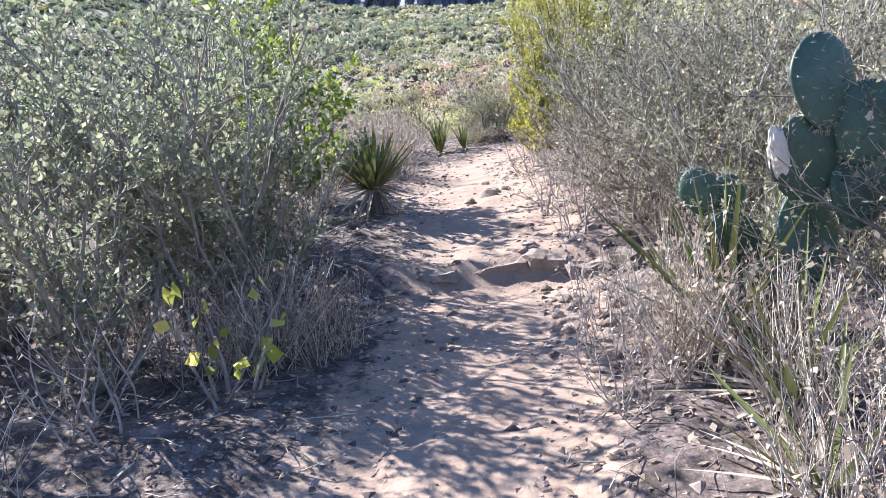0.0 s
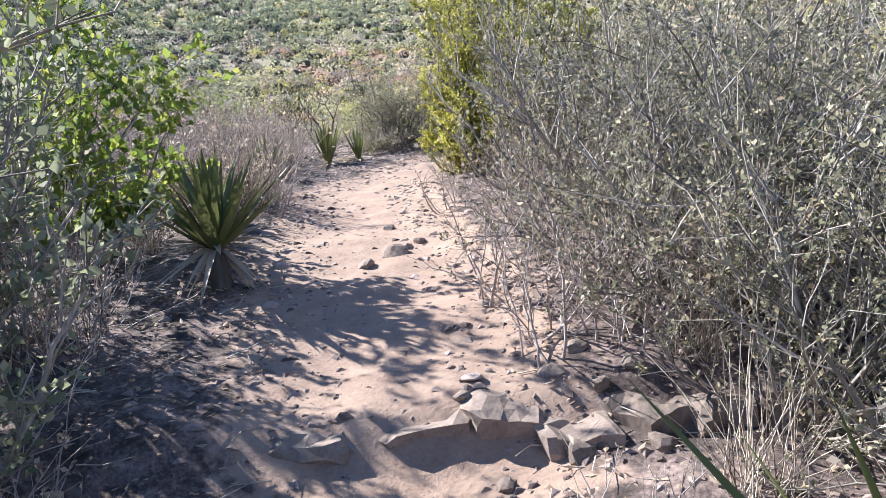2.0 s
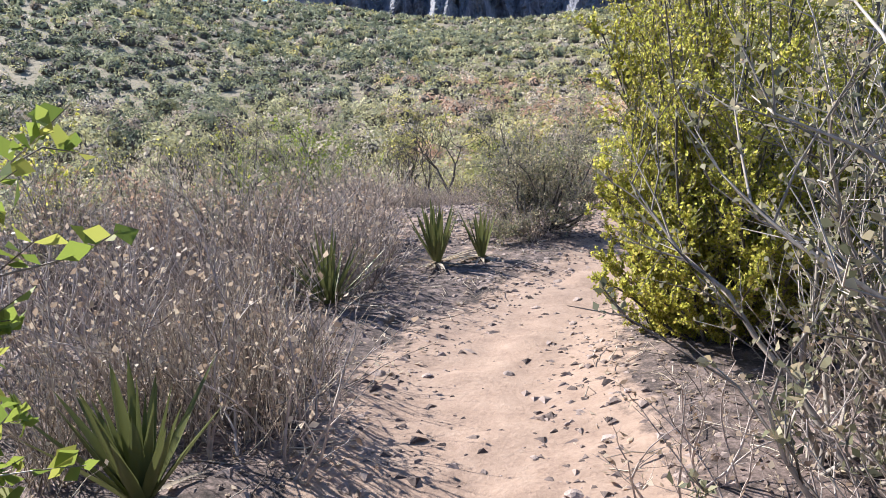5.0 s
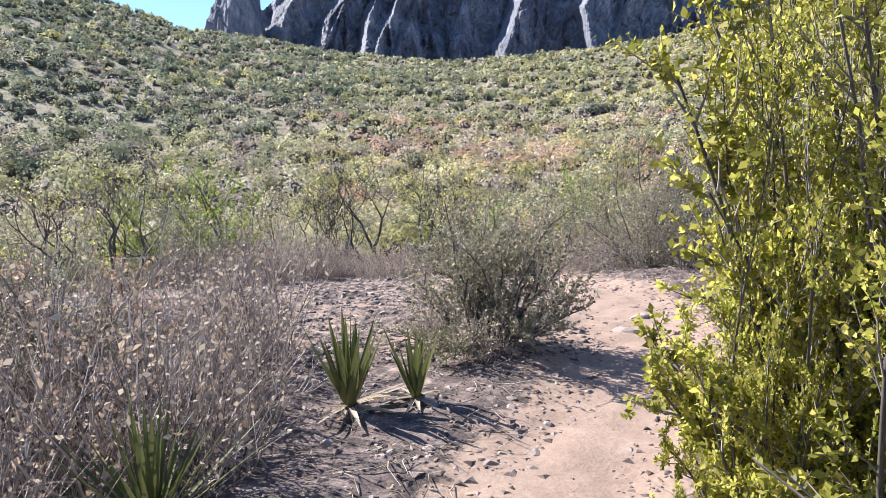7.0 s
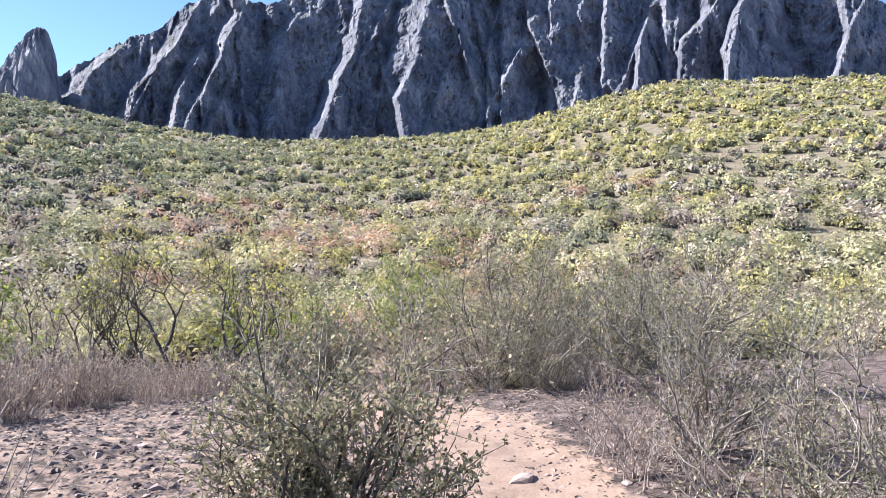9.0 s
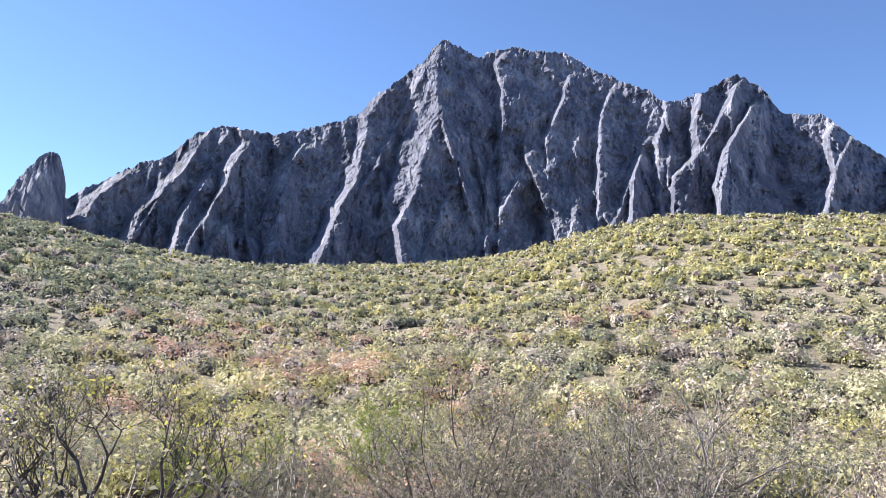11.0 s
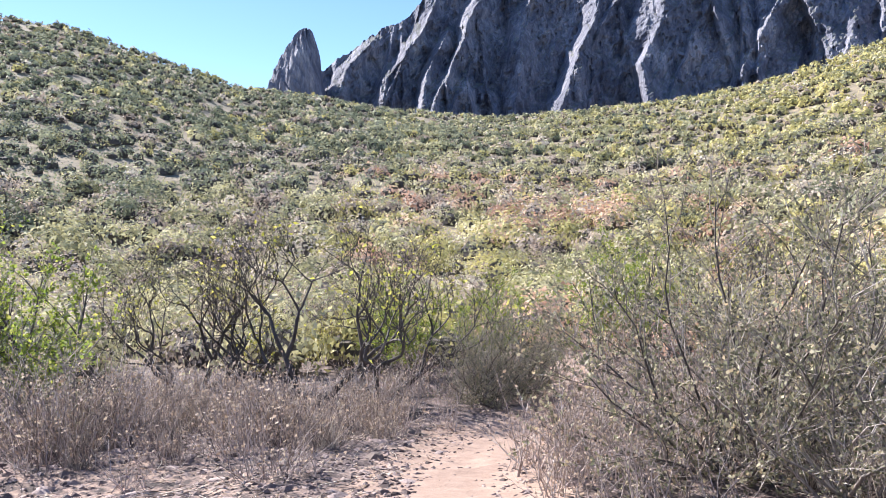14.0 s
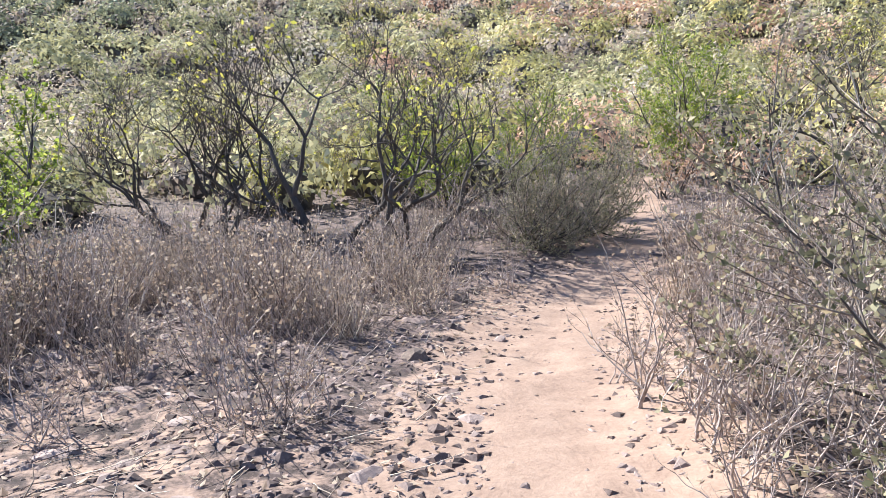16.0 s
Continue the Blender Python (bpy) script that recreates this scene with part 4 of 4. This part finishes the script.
spread(BRUSH, scatter((-3.0, 9.5, 1.1, 13.9), 38, 0.6, 0.9, 1.5) + scatter((-1.6, 12.0, 1.1, 14.8), 16, 0.6, 1.2, 1.6) + scatter((-2.5, 20.6, 3.6, 23.2), 16, 0.6, 0.7, 1.1) + scatter((4.5, 14.6, 6.2, 16.0), 9, 0.7, 0.8, 1.2) + scatter((4.4, 18.3, 6.0, 20.5), 12, 0.7, 0.9, 1.4) + scatter((-2.0, 23.0, 4.3, 24.6), 20, 0.6, 0.8, 1.2) + scatter((-1.0, 3.0, 0.5, 7.4), 10, 0.6, 0.8, 1.2)
       + scatter((1.75, 2.6, 2.8, 4.9), 9, 0.7, 0.8, 1.2) + scatter((2.2, 6.3, 3.3, 9.8), 20, 0.62, 0.8, 1.2) + [(4.3, 18.25, 0.9), (4.45, 18.85, 1.1), (4.25, 18.6, 0.7), (1.84, 4.2, 0.7), (1.95, 4.75, 0.8), (2.05, 5.25, 0.8), (4.3, 19.2, 1.0), (4.55, 18.3, 0.9), (4.4, 18.9, 0.9), (4.2, 19.5, 0.7), (5.6, 17.7, 0.6), (6.0, 17.9, 0.8), (4.4, 17.85, 0.75), (4.65, 18.05, 0.8), (4.2, 18.1, 0.6), (4.85, 17.75, 0.6), (4.3, 18.45, 0.9), (2.2, 20.0, 0.6), (2.7, 19.1, 0.55), (1.7, 19.0, 0.7), (3.72, 21.8, 0.7), (1.2, 20.2, 0.7), (0.9, 13.2, 1.1), (1.0, 12.6, 1.0), (2.5, 14.15, 0.6), (2.1, 14.5, 0.7), (2.9, 14.75, 0.6)])
spread(STRAWS, scatter((-2.5, 20.6, 3.6, 23.4), 34, 0.5, 0.55, 0.85) + scatter((1.7, 2.6, 2.7, 4.7), 7, 0.65, 0.5, 0.8) + scatter((0.1, 3.2, 0.7, 5.6), 5, 0.5, 0.5, 0.8) + scatter((0.1, 8.2, 1.0, 11.2), 7, 0.65, 0.5, 0.8) + scatter((4.3, 20.5, 6.5, 24.5), 12, 0.6, 0.7, 1.0) + scatter((-3, 14, 1.2, 16.5), 14, 0.6, 0.6, 1.0))
spread(TUFTS, scatter((-0.2, 8.4, 1.1, 12.5), 22, 0.6, 0.7, 1.2) + scatter((2.1, 2.6, 3.4, 6.6), 14, 0.7, 0.7, 1.2) + scatter((-3, 17, 8, 24), 30, 0.7, 0.6, 1.1))

# bushes in the middle distance
MIDS = [shrub("scrub_bush", "olive grey scrub bush on the slope", 140, stems=8, tall=1.15, tilt=(0.1, 1.25), twigs=8, twiglets=2, leaves=8, leaf=0.04, leaf_w=0.34, m_leaf=M_DULLLEAF),
        shrub("scrub_bush", "yellowish green scrub bush on the slope", 141, stems=8, tall=1.15, tilt=(0.1, 1.25), twigs=8, twiglets=2, leaves=8, leaf=0.04, leaf_w=0.34, m_leaf=M_YELLEAF),
        shrub("scrub_bush", "bare greyish brown scrub bush on the slope", 142, stems=9, tall=1.1, tilt=(0.1, 1.25), twigs=9, twiglets=3, leaves=2, leaf=0.04, leaf_w=0.3, m_leaf=M_DRYLEAF)]
spread(MIDS, scatter((-10, 24.6, 16, 32), 24, 0.8, 0.7, 1.1) + scatter((-9, 14.5, -1.8, 24.5), 20, 1.0, 0.7, 1.3) + scatter((7.5, 12, 16, 25), 16, 1.0, 0.9, 1.5), "scrub bushes on the slope")


# ---- stones ----
def stone_mesh(seed, flat=0.5):
    r = random.Random(seed)
    bm = bmesh.new()
    bmesh.ops.create_icosphere(bm, subdivisions=2, radius=0.5)
    cuts = [(any_dir(r, 0, 3.1), r.uniform(0.26, 0.42)) for _ in range(9)]
    for v in bm.verts:
        for n, d in cuts:
            over = v.co.dot(n) - d
            if over > 0:
                v.co -= n * over
        v.co.z *= flat
    me = bpy.data.meshes.new("stone")
    bm.to_mesh(me)
    bm.free()
    me.materials.append(M_STONE)
    return me


STONES = [stone_mesh(200 + i, 0.35 + 0.07 * (i % 5)) for i in range(8)]


def lay(x, y, s, k, name="stone", label="pale angular stone lying on the trail edge", sx=1.0, rz=None, up=0.3):
    ob = tagged(new(name, STONES[k % 8]), label, "stone", "stones along the trail")
    ob.matrix_basis = Matrix.LocRotScale((x, y, zat(x, y) + s * 0.2 * up - 0.006), Euler((rng.uniform(-0.2, 0.2), rng.uniform(-0.2, 0.2), rng.uniform(0, 6.28) if rz is None else radians(rz))), (s * sx, s, s))
    return ob


for i in range(75):
    y = rng.uniform(4.5, 21.5)
    side = rng.choice((-1, 1))
    lay(float(trail_x(y)) + side * abs(rng.gauss(0.5, 0.22)), y, rng.uniform(0.03, 0.10), i)
for i in range(110):
    lay(rng.uniform(1.0, 3.4), rng.uniform(15.0, 21.0), rng.uniform(0.035, 0.075) + 0.06 * rng.random() ** 4, i, label="flat pale stone on the stony clearing", sx=rng.uniform(1.0, 1.7))
for i in range(30):
    lay(rng.uniform(1.3, 2.5), rng.uniform(11.9, 14.4), rng.uniform(0.03, 0.09), i, label="reddish stone on the stony bank")
LEDGES = [stone_mesh(240 + i, 0.75) for i in range(3)]
for me in LEDGES:
    me.materials[0] = M_LEDGE
for i in range(70):
    lay(rng.uniform(1.75, 2.9), rng.uniform(4.3, 6.6), rng.uniform(0.04, 0.13), i, label="dark broken stone below the bedrock ledge").data = LEDGES[i % 3]
# ledge of bedrock across the trail
def ledge_block(x, y, w, d, h, rz, top, seed):
    """A weathered block of bedrock, broken off square."""
    bm = bmesh.new()
    bmesh.ops.create_cube(bm, size=1)
    bmesh.ops.subdivide_edges(bm, edges=bm.edges[:], cuts=5, use_grid_fill=True)
    for v in bm.verts:
        c = v.co
        edge = sum(1 for q in c if abs(q) > 0.49)
        c *= (1, 1, 0.955, 0.9)[edge]
        c.x, c.y, c.z = c.x * w, c.y * d, c.z * h
        c += noise.noise_vector(c * 5 + Vector((seed * 3.7, 0, 0))) * 0.06 + noise.noise_vector(c * 14 + Vector((0, seed * 5.1, 0))) * 0.022
    me = bpy.data.meshes.new("ledge_rock")
    bm.to_mesh(me)
    bm.free()
    me.materials.append(M_LEDGE)
    ob = tagged(new("ledge_rock", me), "grey bedrock block in the step across the trail", "rock", "bedrock step")
    ob.matrix_basis = pose(x, y, top - h / 2, 2, -3, rz)


for k, (x, y, w, d, h, rz, top) in enumerate(((1.19, 6.44, 0.36, 0.46, 0.36, -12, 0.165), (1.58, 6.42, 0.36, 0.46, 0.38, 12, 0.175), (1.9, 6.33, 0.28, 0.36, 0.36, -4, 0.19), (2.14, 6.14, 0.26, 0.26, 0.34, -6, 0.14), (2.4, 6.12, 0.22, 0.24, 0.32, 12, 0.16),
                                               (2.64, 6.08, 0.25, 0.26, 0.3, 3, 0.15), (2.9, 6.03, 0.24, 0.24, 0.3, -8, 0.19))):
    ledge_block(x, y, w, d, h, rz, top, k + 1)
for x, y, s in ((1.74, 8.2, 0.2), (1.82, 8.3, 0.14), (1.55, 8.05, 0.13), (1.79, 8.92, 0.1), (1.92, 8.4, 0.1), (3.12, 20.0, 0.2), (3.41, 21.5, 0.16), (2.36, 19.5, 0.17), (2.07, 19.87, 0.14), (1.2, 11.6, 0.12)):
    lay(x, y, s, int(s * 100), label="larger weathered stone lying on the trail edge").data = LEDGES[int(s * 100) % 3]
for x, y, s, rz in ((3.7, 14.95, 0.3, 20), (3.95, 15.3, 0.2, 40)):
    lay(x, y, s, 1, label="flat brown rock slab bedded in the trail", sx=1.5, rz=rz, up=-0.3)


def build_gravel():
    g = np.random.default_rng(7)
    n = 20000
    y = g.uniform(2.5, 23, n)
    x = trail_x(y) + g.normal(0, 1.0, n)
    x2, y2 = g.uniform(0.0, 3.4, 9000), g.uniform(14.2, 21.4, 9000)
    x, y = np.concatenate([x, x2]), np.concatenate([y, y2])
    keep = (np.abs(x - trail_x(y)) > 0.22) | (g.random(len(x)) < 0.12)
    x, y = x[keep], y[keep]
    z = height(x, y)
    s = g.gamma(1.8, 0.007, len(x)) + 0.005
    s = np.clip(s, 0.005, 0.045)
    s[-(keep[-9000:].sum()):] *= 1.35
    c = np.array([(1, 0, 0), (-0.5, 0.85, 0), (-0.5, -0.85, 0), (0.25, 0.1, 0.38), (-0.35, -0.1, 0.34)])
    a = g.uniform(0, 6.28, len(x))
    v = c[None] * s[:, None, None] * g.uniform(0.7, 1.3, (len(x), 5, 3))
    vx, vy = v[..., 0] * np.cos(a)[:, None] - v[..., 1] * np.sin(a)[:, None], v[..., 0] * np.sin(a)[:, None] + v[..., 1] * np.cos(a)[:, None]
    verts = np.stack([vx + x[:, None], vy + y[:, None], v[..., 2] + z[:, None] - 0.003], -1).reshape(-1, 3)
    f = np.array([(0, 1, 3), (1, 4, 3), (1, 2, 4), (2, 0, 3), (2, 3, 4)])
    faces = (np.arange(len(x))[:, None, None] * 5 + f[None]).reshape(-1, 3).tolist()
    me = mesh_of("gravel", verts, faces)
    me.materials.append(M_STONE)
    tagged(new("gravel", me), "loose pale gravel and chips along the trail", "gravel", kind="stuff")


build_gravel()


def build_litter():
    """Fallen leaves and broken twigs on the ground beside the trail."""
    g = np.random.default_rng(9)
    n = 15000
    y = g.uniform(2.5, 23.5, n)
    x = trail_x(y) + g.normal(0, 1.6, n)
    keep = np.abs(x - trail_x(y)) > 0.34 + 0.25 * g.random(n)
    x, y = x[keep], y[keep]
    z = height(x, y) + 0.006
    n = len(x)
    a, s = g.uniform(0, 6.28, n), g.uniform(0.008, 0.024, n)
    ca, sa = np.cos(a) * s, np.sin(a) * s
    tip = g.uniform(-0.4, 0.9, n) * s
    verts = np.stack([np.stack([x - ca, y - sa, z], 1), np.stack([x + sa * 0.5, y - ca * 0.5, z + tip * 0.4], 1), np.stack([x + ca, y + sa, z + np.abs(tip)], 1), np.stack([x - sa * 0.5, y + ca * 0.5, z], 1)], 1).reshape(-1, 3)
    me = mesh_of("leaf_litter", verts, np.arange(4 * n).reshape(-1, 4).tolist())
    me.materials.append(M_DRYLEAF)
    tagged(new("leaf_litter", me), "dry fallen leaves scattered on the ground", "litter", kind="stuff")
    r = random.Random(11)
    b = Buf()
    for _ in range(1500):
        yy = r.uniform(2.6, 22)
        xx = float(trail_x(yy)) + r.choice((-1, 1)) * r.uniform(0.45, 2.2)
        aa, ll = r.uniform(0, 6.28), r.uniform(0.05, 0.28)
        zz = zat(xx, yy) + 0.006
        b.tube([Vector((xx, yy, zz)), Vector((xx + ll * 0.5 * math.cos(aa), yy + ll * 0.5 * math.sin(aa), zz + r.uniform(0.0, 0.03))), Vector((xx + ll * math.cos(aa + 0.2), yy + ll * math.sin(aa + 0.2), zz + r.uniform(0, 0.03)))], 0.0035, 0.0015, 3)
    me = b.mesh("fallen_twigs")
    me.materials.append(M_STRAW)
    tagged(new("fallen_twigs", me), "broken dry twigs scattered on the ground", "litter", kind="stuff")


build_litter()
